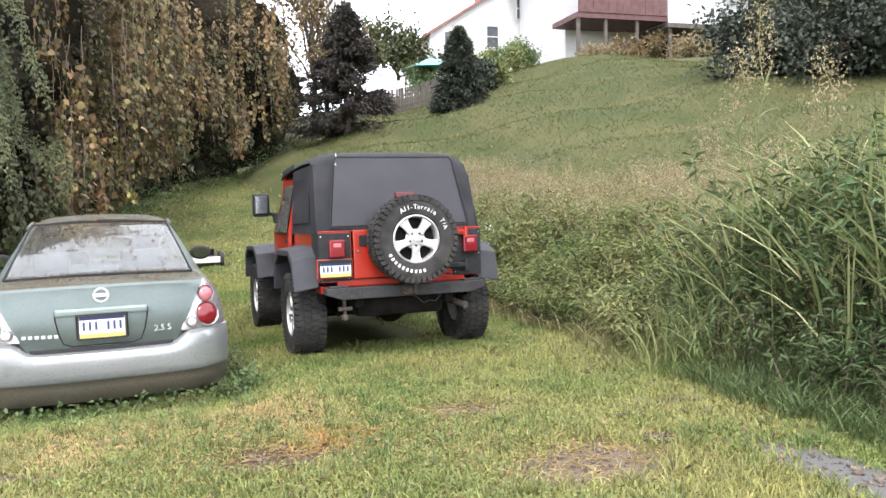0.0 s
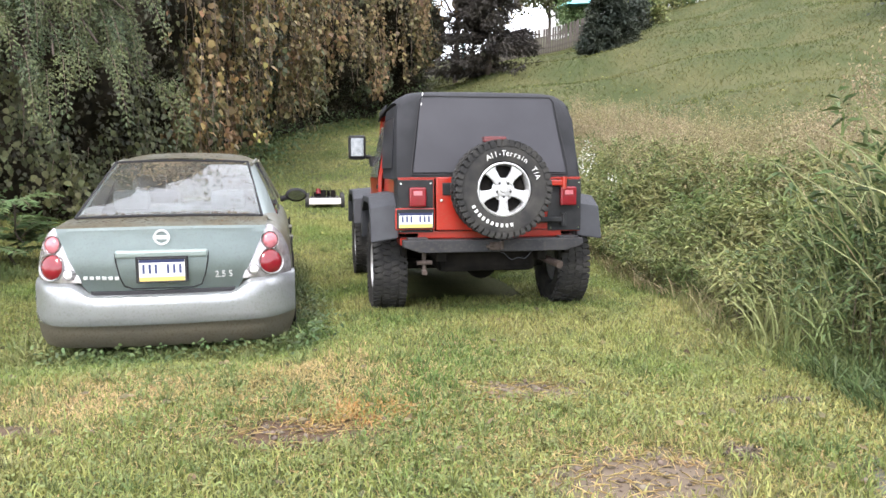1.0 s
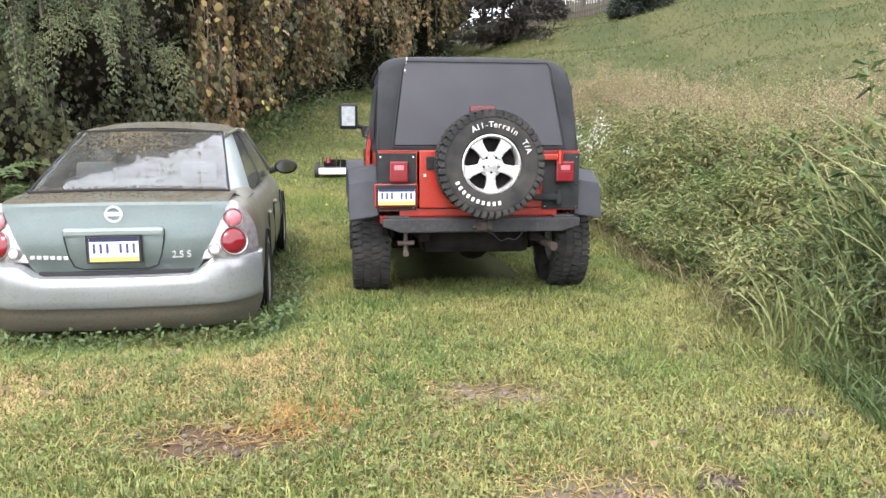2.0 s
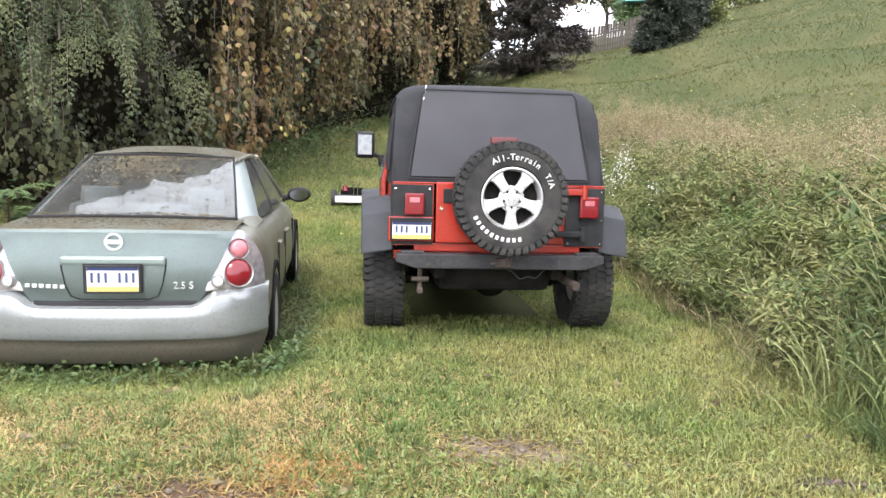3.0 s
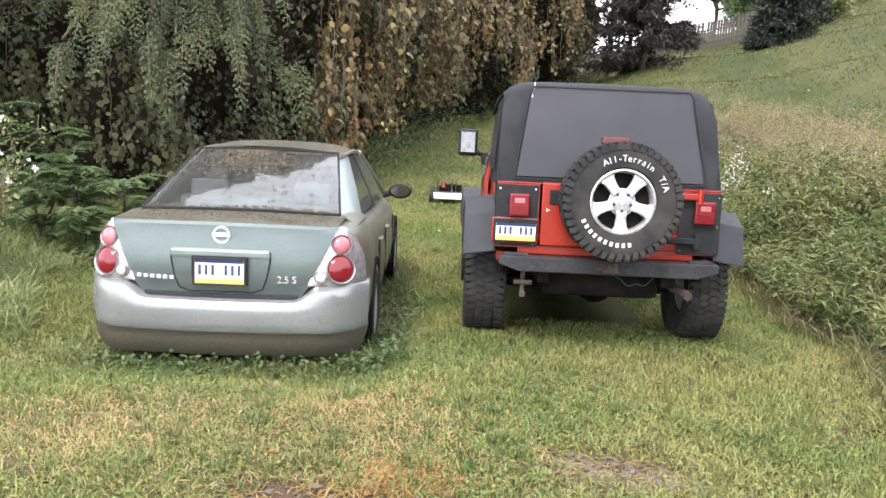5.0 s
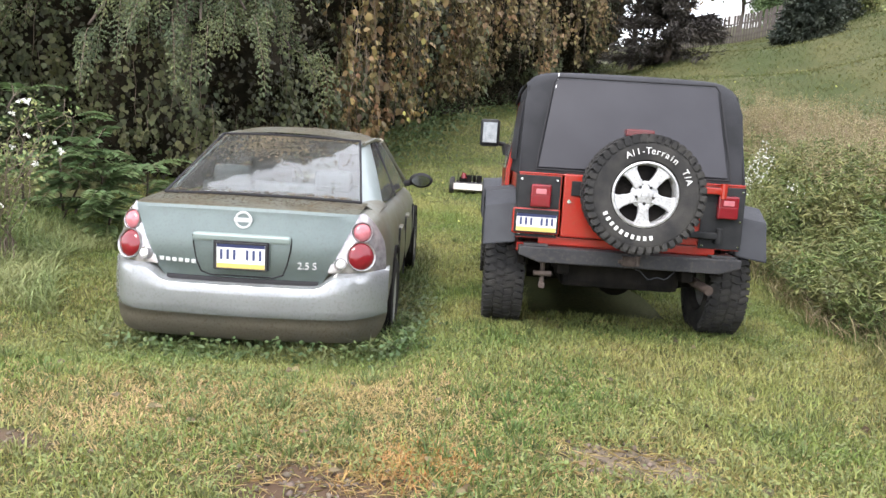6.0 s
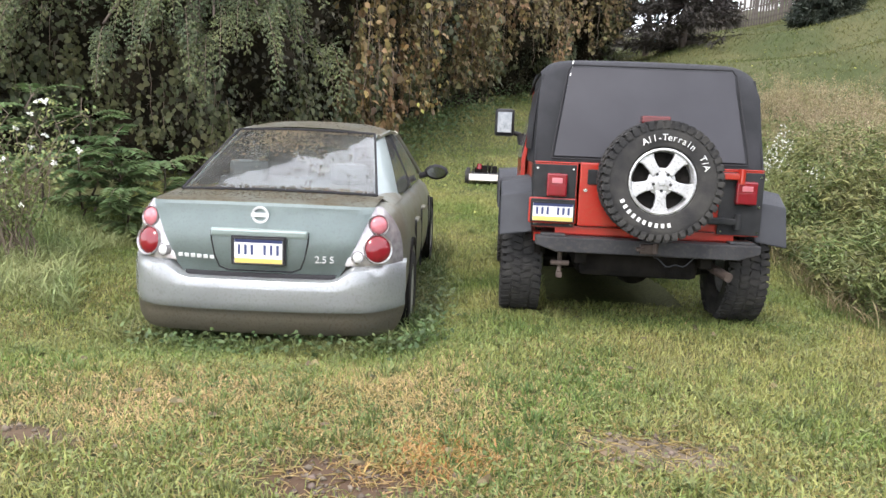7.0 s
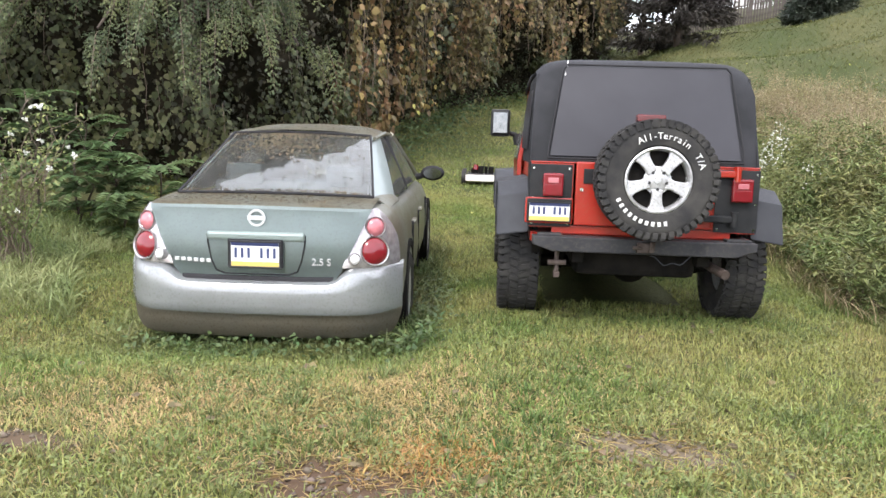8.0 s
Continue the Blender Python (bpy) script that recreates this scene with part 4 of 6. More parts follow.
for sx in (-1, 1):
    def sided(*p):
        q = [(sx * x, y, z) for x, y, z in p]
        return q if sx > 0 else [q[1], q[0], q[3], q[2]]
    bm = bmesh.new()
    patch(bm, *sided((0.655, 0.62, 1.025), (0.775, 1.02, 0.99), (0.575, 1.82, 1.405), (0.525, 1.50, 1.405)), 6, 10, 0.014, 0.012)
    part("rear_pillar", bm, PAINT, sedan, smooth=True)
    bm = bmesh.new()
    patch(bm, *sided((0.655, 0.62, 1.035), (0.78, 0.62, 0.97), (0.80, 1.10, 0.975), (0.74, 1.05, 1.03)), 4, 4, 0.01, 0.012)
    part("rear_quarter", bm, PAINT_SIDE, sedan, smooth=True)
    bm = bmesh.new()
    patch(bm, *sided((0.775, 1.02, 0.985), (0.785, 3.25, 0.945), (0.578, 2.72, 1.395), (0.575, 1.80, 1.405)), 10, 6, 0.016, 0.006)
    part("side_window", bm, GLASS_DARK, sedan, "dirty dark side window", smooth=True)
    bm = bmesh.new()
    patch(bm, *sided((0.792, 2.00, 0.965), (0.792, 2.09, 0.963), (0.598, 2.10, 1.402), (0.598, 2.03, 1.404)), 2, 6, 0.006, 0.012)
    part("door_pillar", bm, DASH, sedan, smooth=True)
    bm = bmesh.new()
    rod(bm, (sx * 0.565, 1.50, 1.40), (sx * 0.585, 2.1, 1.425), 0.016, n=6)
    rod(bm, (sx * 0.585, 2.1, 1.425), (sx * 0.570, 2.75, 1.395), 0.016, n=6)
    rod(bm, (sx * 0.570, 2.75, 1.395), (sx * 0.76, 3.5, 0.98), 0.03, n=6)
    part("roof_rail", bm, PAINT_SIDE, sedan)
    # mirror
    bm = bmesh.new()
    bmesh.ops.create_uvsphere(bm, u_segments=20, v_segments=12, radius=1, matrix=Matrix.Translation((sx * 0.965, 3.0, 1.03)) @ Matrix.Diagonal((0.115, 0.065, 0.072, 1)))
    mir = part("wing_mirror", bm, DASH, sedan, "dark wing mirror", smooth=True)
    bm = bmesh.new()
    bmesh.ops.create_cone(bm, cap_ends=True, segments=24, radius1=1, radius2=0.96, depth=0.06, matrix=Matrix.Translation((sx * 0.968, 2.945, 1.03)) @ Matrix.Diagonal((0.092, 1, 0.054, 1)) @ Matrix.Rotation(math.pi / 2, 4, "X"))
    part("mirror_glass", bm, MIRROR, mir)
    bm = bmesh.new()
    rod(bm, (sx * 0.80, 3.04, 0.985), (sx * 0.90, 3.02, 1.01), 0.03, 0.025, n=8)
    part("mirror_stalk", bm, DASH, mir)
    # wheels low in the turf, door seams and handles
    for y in (1.02, 3.82):
        bm = bmesh.new()
        lathe(bm, [(0.20, -0.09), (0.27, -0.10), (0.315, -0.08), (0.32, 0.0), (0.315, 0.08), (0.27, 0.1), (0.2, 0.09), (0.2, -0.09)], pose(sx * 0.805, y, 0.31, 0, 0, 90 * sx), 32)
        tyre = part("tyre", bm, RUBBER, sedan, smooth=True)
        bm = bmesh.new()
        lathe(bm, [(0.001, -0.085), (0.06, -0.095), (0.19, -0.08), (0.205, -0.09), (0.205, 0.05)], pose(sx * 0.805, y, 0.31, 0, 0, 90 * sx), 28)
        part("rim", bm, SILVER, tyre, smooth=True)
        # Arches are not cut: a near-black ring imitates their shaded gap.
        bm = bmesh.new()
        lathe(bm, [(0.325, 0.0), (0.325, -0.094), (0.372, -0.094), (0.375, 0.0)], pose(sx * 0.805, y, 0.34, 0, 0, 90 * sx), 32)
        part("wheel_arch", bm, UNDER, sedan, smooth=True)
    for y in (1.35, 2.05, 3.15):
        bm = bmesh.new()
        box(bm, sx * 0.889 - 0.008, sx * 0.889 + 0.008, y - 0.004, y + 0.004, 0.30, 0.80)
        part("door_seam", bm, DASH, sedan)
    for y in (1.55, 2.35):
        bm = bmesh.new()
        box(bm, sx * 0.885 - 0.02, sx * 0.885 + 0.02, y - 0.09, y + 0.09, 0.76, 0.79, 0.01)
        part("door_handle", bm, PAINT_SIDE, sedan)
bm = bmesh.new()
patch(bm, (-0.66, 0.60, 1.035), (0.66, 0.60, 1.035), (0.53, 1.49, 1.412), (-0.53, 1.49, 1.412), 12, 10, 0.030, 0.005)
part("rear_glass", bm, GLASS, sedan, "dusty rear window with stuck leaves", smooth=True)
ring = [(-0.665, 0.595, 1.04), (-0.22, 0.575, 1.052), (0.22, 0.575, 1.052), (0.665, 0.595, 1.04), (0.535, 1.49, 1.42), (0.2, 1.475, 1.434), (-0.2, 1.475, 1.434), (-0.535, 1.49, 1.42)]
for i in range(8):
    bm = bmesh.new()
    rod(bm, ring[i], ring[(i + 1) % 8], 0.010, n=6)
    part("glass_seal", bm, DASH, sedan)
bm = bmesh.new()
patch(bm, (0.72, 3.55, 0.97), (-0.72, 3.55, 0.97), (-0.55, 2.76, 1.40), (0.55, 2.76, 1.40), 8, 6, 0.03, 0.005)
part("windscreen", bm, GLASS, sedan, smooth=True)
bm = bmesh.new()
box(bm, -0.62, 0.62, 0.70, 1.2, 0.985, 1.0, 0.005)
part("parcel_shelf", bm, SEAT, sedan)
bm = bmesh.new()
box(bm, -0.62, 0.62, 1.2, 1.4, 0.6, 1.10, 0.05)
part("rear_seat", bm, SEAT, sedan)
for x in (-0.38, 0.38):
    bm = bmesh.new()
    box(bm, x - 0.14, x + 0.14, 1.16, 1.28, 1.06, 1.22, 0.04)
    part("headrest", bm, SEAT, sedan)
    bm = bmesh.new()
    box(bm, x - 0.24, x + 0.24, 2.25, 2.42, 0.6, 1.15, 0.05)
    box(bm, x - 0.13, x + 0.13, 2.25, 2.36, 1.13, 1.3, 0.04)
    part("front_seat", bm, SEAT, sedan)
bm = bmesh.new()
lathe(bm, [(0.17, 0), (0.18, 0.012), (0.19, 0), (0.18, -0.012), (0.17, 0)], pose(-0.38, 3.0, 1.0, 25, 0, 0), 24)
part("steering_wheel", bm, DASH, sedan)


def flecks(name, label, n, area, size, mat, parent):
    """Scattered litter: area(u, v) gives a place and a normal."""
    V, F = [], []
    for i in range(n):
        p, nor = area(rng.random(), rng.random())
        p, nor = Vector(p), Vector(nor).normalized()
        s = size * (0.4 + rng.random() ** 2 * 1.4)
        t = Vector((rng.normal(), rng.normal(), rng.normal())).cross(nor).normalized()
        w = nor.cross(t)
        c = p + nor * 0.004
        k = len(V)
        V += [c - t * s, c + w * s * 0.45 + nor * s * 0.25, c + t * s, c - w * s * 0.45 + nor * s * 0.12]
        F += [(k, k + 1, k + 2), (k, k + 2, k + 3)]
    ob = sheet(name, [tuple(v) for v in V], F, mat, parent)
    return tagged(ob, label, kind="stuff")


def on_deck(u, v):
    x = -0.64 + 1.28 * u
    return (x, 0.18 + 0.44 * v ** 0.8, 1.024 + 0.012 * (1 - (x / 0.7) ** 2) + 0.005 * v), (0, 0, 1)


def on_glass(u, v):
    q = rng.random()
    if q < 0.6:
        u, v = np.clip(0.42 + 0.17 * rng.normal(), 0, 1), np.clip(0.80 + 0.13 * rng.normal(), 0.02, 0.98)
    elif q < 0.75:
        v = 0.05 * v
    elif q < 0.87:
        v = 0.94 + 0.05 * v
    x = (-1 + 2 * u) * (0.65 - 0.13 * v)
    s = (x / (0.65 - 0.13 * v) + 1) / 2
    b = 0.03 * 2 * (s * (1 - s) + v * (1 - v))
    return (x, 0.60 + 0.89 * v - b * 0.39, 1.035 + 0.377 * v + b * 0.92), (0, -0.39, 0.92)


def on_roof(u, v):
    x = (-1 + 2 * u) * 0.52
    t = v
    return (x, 1.5 + 1.2 * t, 1.405 + 0.055 * math.sin(math.pi * (0.12 + 0.75 * (t * 1.2 + 0.03) / 1.32)) + 0.03 * (1 - (x / 0.56) ** 2) + 0.004), (0, 0, 1)


flecks("deck_litter", "brown leaf litter on the trunk", 1500, on_deck, 0.008, LITTER, sedan)
flecks("glass_litter", "brown leaves stuck to the glass", 2600, on_glass, 0.011, material("dark_litter", (0.055, 0.045, 0.027), 0.85, second=(0.10, 0.08, 0.045), scale=4, island=0.5), sedan)
flecks("roof_litter", "brown leaf litter on the roof", 700, on_roof, 0.007, LITTER, sedan)

# belt line and cabin sit a little higher than the boot's lower edge
for ob in sedan.children_recursive:
    if ob.name.split(".")[0] in ("body", "roof", "rear_pillar", "rear_quarter", "side_window", "door_pillar", "roof_rail", "rear_glass", "glass_seal", "windscreen", "trunk_deck",
                                 "deck_litter", "glass_litter", "roof_litter", "wing_mirror", "mirror_glass", "mirror_stalk"):
        for v in ob.data.vertices:
            v.co.z += 0.02 * float(smoothstep(0.88, 0.99, v.co.z))

# ---- fence, houses, mower ----
SIDING = material("white_siding", (0.62, 0.62, 0.62), 0.6, second=(0.66, 0.66, 0.65), scale=1.5, bump=0.1)
# The white siding again, greyed to hold the enclosed porch's shadow.
SHADOWED = material("shadowed_siding", (0.55, 0.56, 0.58), 0.6, second=(0.48, 0.49, 0.5), scale=1.5)
ROOF = material("red_brown_shingles", (0.26, 0.11, 0.085), 0.8, second=(0.33, 0.16, 0.13), scale=2, bump=0.5, bump_scale=25)
PLANK = material("weathered_wood", (0.070, 0.060, 0.052), 0.85, second=(0.115, 0.10, 0.088), scale=6, bump=0.4, bump_scale=30)
PORCH = material("dark_red_boards", (0.09, 0.04, 0.04), 0.7, second=(0.13, 0.065, 0.06), scale=3, bump=0.2)
PANE = material("window_pane", (0.06, 0.07, 0.08), 0.08, second=(0.09, 0.1, 0.11), scale=3)
PLY = material("pale_board", (0.70, 0.64, 0.57), 0.7, second=(0.76, 0.73, 0.69), scale=8, bump=0.2)

fence = thing("picket_fence", "weathered grey wooden picket fence on the slope", "fence")
bm = bmesh.new()
box(bm, -0.042, 0.042, -0.012, 0.012, 0, 1.12, 0.006)
picket_mesh = bpy.data.meshes.new("picket")
bm.to_mesh(picket_mesh)
bm.free()
picket_mesh.materials.append(PLANK)
n = 44
for i in range(n):
    t = i / (n - 1)
    x, y = 4.7 + 4.3 * t, 30.6 - 1.4 * t
    ob = new("picket", picket_mesh)
    ob.matrix_world = pose(x, y, gz(x, y) + 0.02, rng.normal() * 1.2, rng.normal() * 1.2, -18)
    ob.parent = fence
for zz in (0.28, 0.78):
    for i in range(6):
        t0, t1 = i / 6, (i + 1) / 6
        a = (4.7 + 4.3 * t0, 30.63 - 1.4 * t0)
        b = (4.7 + 4.3 * t1, 30.63 - 1.4 * t1)
        bm = bmesh.new()
        rod(bm, (*a, gz(*a) + zz), (*b, gz(*b) + zz), 0.035, n=4)
        part("rail", bm, PLANK, fence)


def window(parent, x, y, z, w, h, face="y"):
    """Sash window in a wall that looks along -y (or -x)."""
    m = pose(x, y, z, 0, 0, 0 if face == "y" else -90)
    bm = bmesh.new()
    for a, b, c, d in ((-w / 2 - 0.08, -w / 2, -h / 2 - 0.08, h / 2 + 0.08), (w / 2, w / 2 + 0.08, -h / 2 - 0.08, h / 2 + 0.08), (-w / 2, w / 2, h / 2, h / 2 + 0.08), (-w / 2, w / 2, -h / 2 - 0.08, -h / 2), (-w / 2, w / 2, -0.03, 0.03)):
        box(bm, a, b, -0.07, 0.02, c, d)
    bm.transform(m)
    win = part("window_frame", bm, SIDING, parent)
    for z0, z1 in ((-h / 2, -0.03), (0.03, h / 2)):
        bm = bmesh.new()
        box(bm, -w / 2, w / 2, -0.03, 0.0, z0, z1)
        bm.transform(m)
        part("pane", bm, PANE, win)


def gable_house(x0, x1, y0, y1, zb, ze, zr):
    house = thing("white_house", "white clapboard house with a red-brown roof on the hill", "house")
    bm = bmesh.new()
    xm = (x0 + x1) / 2
    poly(bm, [(x0, zb), (x1, zb), (x1, ze), (xm, zr), (x0, ze)], y0, y1)
    wall = part("wall", bm, SIDING, house)
    k = int((ze - zb) / 0.2)
    for i in range(k):
        z = zb + 0.2 * i
        bm = bmesh.new()
        box(bm, x0 - 0.02, x1 + 0.02, y0 - 0.025, y0 - 0.002, z + 0.004, z + 0.19)
        part("clapboard", bm, SIDING, wall)
    for a, b in ((x0 - 0.4, xm), (x1 + 0.4, xm)):
        bm = bmesh.new()
        sl = (zr - ze) / (xm - x0)
        zl = ze - 0.4 * sl
        pts = [(a, zl), (b, zr), (b, zr + 0.16), (a, zl + 0.16)]
        poly(bm, pts, y0 - 0.35, y1 + 0.35)
        part("roof", bm, ROOF, house)
    return house


house = gable_house(12.8, 23.1, 43.9, 54.0, 7.0, 12.2, 15.4)
for x, z in ((17.2, 12.1), (19.6, 12.1), (19.4, 14.1), (21.6, 11.9), (14.2, 11.6)):
    window(house, x, 43.83, z, 0.8, 1.4)
for y, z in ((46.5, 11.0), (51.0, 11.0)):
    window(house, 12.78, y, z, 0.8, 0.9, "x")
bm = bmesh.new()
box(bm, 17.6, 18.3, 48.0, 48.7, 14.5, 16.8)
part("chimney", bm, ROOF, house)

porch = thing("raised_porch_house", "house with a raised dark red porch on posts", "house", pose(0, 0, 0.75))
bm = bmesh.new()
box(bm, 19.2, 30.5, 36.6, 44.0, 6.0, 15.0)
wall = part("wall", bm, SIDING, porch)
for i in range(12):
    bm = bmesh.new()
    box(bm, 18.4 + 0.47 * i, 18.4 + 0.47 * i + 0.455, 33.25, 33.30, 10.75, 11.75)
    part("balustrade_board", bm, PORCH, porch)
bm = bmesh.new()
box(bm, 18.35, 24.1, 33.3, 36.6, 10.45, 10.75)
part("porch_floor", bm, PORCH, porch)
for x in (18.5, 20.2, 22.2):
    bm = bmesh.new()
    box(bm, x - 0.09, x + 0.09, 33.4, 33.58, gz(x, 33.4) - 0.95, 10.5, 0.01)
    part("post", bm, PLANK, porch)
bm = bmesh.new()
box(bm, 24.1, 29.5, 33.2, 36.6, 10.35, 14.5)
part("enclosed_porch", bm, SHADOWED, porch, "enclosed porch, white siding greyed for shadow")
bm = bmesh.new()
box(bm, 24.0, 29.6, 33.1, 36.6, 10.1, 10.36)
part("porch_beam", bm, PLANK, porch)
for x in (24.3, 26.9, 29.3):
    bm = bmesh.new()
    box(bm, x - 0.09, x + 0.09, 33.3, 33.48, gz(x, 33.3) - 0.95, 10.12, 0.01)
    part("post", bm, PLANK, porch)
# Near-black slab on the wall stands in for shade under the porch.
bm = bmesh.new()
box(bm, 24.4, 30.4, 36.45, 36.58, 6.5, 10.1)
part("dark_undercroft", bm, UNDER, porch)
bm = bmesh.new()
box(bm, 18.0, 31.5, 33.0, 45.0, 15.0, 15.3)
part("roof", bm, ROOF, porch)

# white sign board on the fence and a turquoise pool cover behind
bm = bmesh.new()
box(bm, -0.3, 0.3, -0.02, 0.02, 0, 0.75, 0.01)
sign = part("white_board", bm, WHITE)
sign.matrix_world = pose(7.0, 29.88, gz(7.0, 29.88) + 0.80, 0, 0, -18)
tagged(sign, "blank white board on the picket fence", "board")
POOL = material("turquoise_cover", (0.10, 0.36, 0.40), 0.5, second=(0.14, 0.42, 0.45), scale=3)
bm = bmesh.new()
bmesh.ops.create_cone(bm, cap_ends=True, segments=8, radius1=1.5, radius2=0.08, depth=0.6, matrix=Matrix.Translation((0, 0, 1.85)))
shade_thing = thing("garden_umbrella", "turquoise garden umbrella behind the fence", "umbrella", pose(10.6, 36.0, gz(10.6, 36.0)))
part("canopy", bm, POOL, shade_thing)
bm = bmesh.new()
rod(bm, (0, 0, 0), (0, 0, 1.9), 0.03, n=8)
part("pole", bm, WHITE, shade_thing)
swing = thing("swing_frame", "pale metal swing frame beyond the pine", "swing", pose(2.3, 30.0, gz(2.3, 30.0)))
for sx in (-1, 1):
    for sy in (-1, 1):
        bm = bmesh.new()
        rod(bm, (sx * 1.1, sy * 0.6, 0), (sx * 1.1, 0, 2.0), 0.035, n=8)
        part("leg", bm, POOL, swing)
bm = bmesh.new()
rod(bm, (-1.2, 0, 2.0), (1.2, 0, 2.0), 0.035, n=8)
part("top_bar", bm, POOL, swing)

# mower on the lane
mx, my = -1.80, 8.4
mower = thing("lawn_mower", "small motor mower with a pale front board", "mower", pose(mx, my, gz(mx, my) + 0.02, 0, 0, 4))
bm = bmesh.new()
box(bm, -0.27, 0.27, -0.25, 0.3, 0.10, 0.18, 0.02)
part("deck", bm, STEEL_BLACK, mower)
bm = bmesh.new()
box(bm, -0.29, 0.29, -0.30, -0.26, 0.06, 0.17, 0.006)
part("front_board", bm, PLY, mower, "pale painted front board")
bm = bmesh.new()
rod(bm, (0, 0.02, 0.18), (0, 0.02, 0.30), 0.12, 0.10, 16)
box(bm, -0.2, -0.06, -0.1, 0.1, 0.18, 0.27, 0.02)
box(bm, 0.08, 0.2, -0.12, 0.08, 0.18, 0.30, 0.02)
part("engine", bm, UNDER, mower)
bm = bmesh.new()
rod(bm, (-0.12, -0.1, 0.25), (-0.12, -0.1, 0.34), 0.05, 0.04, 12)
part("fuel_cap", bm, LAMP_RED, mower)
for x in (0.03, 0.10, -0.22):
    bm = bmesh.new()
    rod(bm, (x, -0.14, 0.18), (x, -0.14, 0.37), 0.012, n=6)
    part("control_rod", bm, CHROME, mower)
for sx in (-1, 1):
    for y in (-0.2, 0.26):
        bm = bmesh.new()
        rod(bm, (sx * 0.29, y, 0.11), (sx * 0.36, y, 0.11), 0.13, n=20)
        part("wheel", bm, RUBBER, mower)

# ---- vegetation helpers ----


def unit(v):
    return v / np.maximum(np.linalg.norm(v, axis=1, keepdims=True), 1e-9)


def leaf_mesh(name, P, D, N, L, W, mat, parent=None, broad=False, droop=0.15):
    """Leaves at points P along directions D with face normals N; L and W are length and width (arrays or numbers)."""
    n = len(P)
    D, N = unit(D), unit(N)
    S = unit(np.cross(D, N))
    N = np.cross(S, D)
    L, W = np.broadcast_to(L, n)[:, None], np.broadcast_to(W, n)[:, None]
    tip = P + D * L - N * L * droop
    a = P + D * L * 0.42 + S * W * 0.5 + N * W * 0.12
    b = P + D * L * 0.42 - S * W * 0.5 + N * W * 0.12
    if not broad:
        V = np.stack([P, a, tip, b], 1).reshape(-1, 3)
        k = np.arange(n)[:, None] * 4
        F = np.concatenate([k + [[0, 1, 2]], k + [[0, 2, 3]]])
        return sheet(name, V, F, mat, parent)
    c = P + D * L * 0.5 - N * W * 0.06
    a2 = P + D * L * 0.12 + S * W * 0.42
    b2 = P + D * L * 0.12 - S * W * 0.42
    a = P + D * L * 0.5 + S * W * 0.46 + N * W * 0.06
    b = P + D * L * 0.5 - S * W * 0.46 + N * W * 0.06
    V = np.stack([P, a2, a, tip, b, b2, c], 1).reshape(-1, 3)
    k = np.arange(n)[:, None] * 7
    F = np.concatenate([k + [[0, 1, 6]], k + [[1, 2, 6]], k + [[2, 3, 6]], k + [[3, 4, 6]], k + [[4, 5, 6]], k + [[5, 0, 6]]])
    return sheet(name, V, F, mat, parent)


def blade_mesh(name, P, H, W, lean, mat, parent=None, segs=2):
    """Grass blades standing at P, bent over by lean (n, 2) in metres at the tip."""
    n = len(P)
    a = rng.random(n) * 2 * np.pi
    S = np.stack([np.cos(a), np.sin(a), np.zeros(n)], 1) * np.broadcast_to(W, n)[:, None] * 0.5
    H = np.broadcast_to(H, n)
    rows_v = []
    for i in range(segs + 1):
        t = i / segs
        C = P + np.concatenate([lean * (t ** 1.9), (H * (t - 0.32 * t ** 3 * np.clip(np.linalg.norm(lean, axis=1) / np.maximum(H, 0.01), 0, 1.6)))[:, None]], 1)
        w = 1 - 0.15 * t if i < segs else 0
        if i < segs:
            rows_v += [C - S * w, C + S * w]
        else:
            rows_v.append(C)
    m = 2 * segs + 1
    V = np.stack(rows_v, 1).reshape(-1, 3)
    k = np.arange(n)[:, None] * m
    F = []
    for i in range(segs - 1):
        F += [k + [[2 * i, 2 * i + 1, 2 * i + 3]], k + [[2 * i, 2 * i + 3, 2 * i + 2]]]
    F.append(k + [[2 * segs - 2, 2 * segs - 1, 2 * segs]])
    return sheet(name, V, np.concatenate(F), mat, parent)


def tubes(name, paths, radii, mat, parent=None, n=5):
    """Round stems along paths; a list of (k, 3) arrays with start and end radii."""
    V, F, base = [], [], 0
    for p, (r0, r1) in zip(paths, radii):
        p = np.asarray(p, float)
        d = unit(np.gradient(p, axis=0))
        s = unit(np.cross(d, np.array([[0.31, 0.83, 0.46]])))
        u = np.cross(d, s)
        k = len(p)
        for i in range(k):
            r = r0 + (r1 - r0) * i / (k - 1)
            for j in range(n):
                a = 2 * np.pi * j / n
                V.append(p[i] + r * (np.cos(a) * s[i] + np.sin(a) * u[i]))
        for i in range(k - 1):
            for j in range(n):
                q = (j + 1) % n
                F.append((base + i * n + j, base + i * n + q, base + (i + 1) * n + q, base + (i + 1) * n + j))
        base += k * n
    return sheet(name, V, F, mat, parent, smooth=True)


def rnd(n, k=3):
    return rng.normal(size=(n, k))


# ---- lawn ----
def dirt(x, y):
    out = np.zeros_like(x)
    for cx, cy, rx, ry, _ in BARE:
        out = np.maximum(out, 1.3 - np.hypot((x - cx) / rx, (y - cy) / ry))
    return np.clip(out, 0, 1)


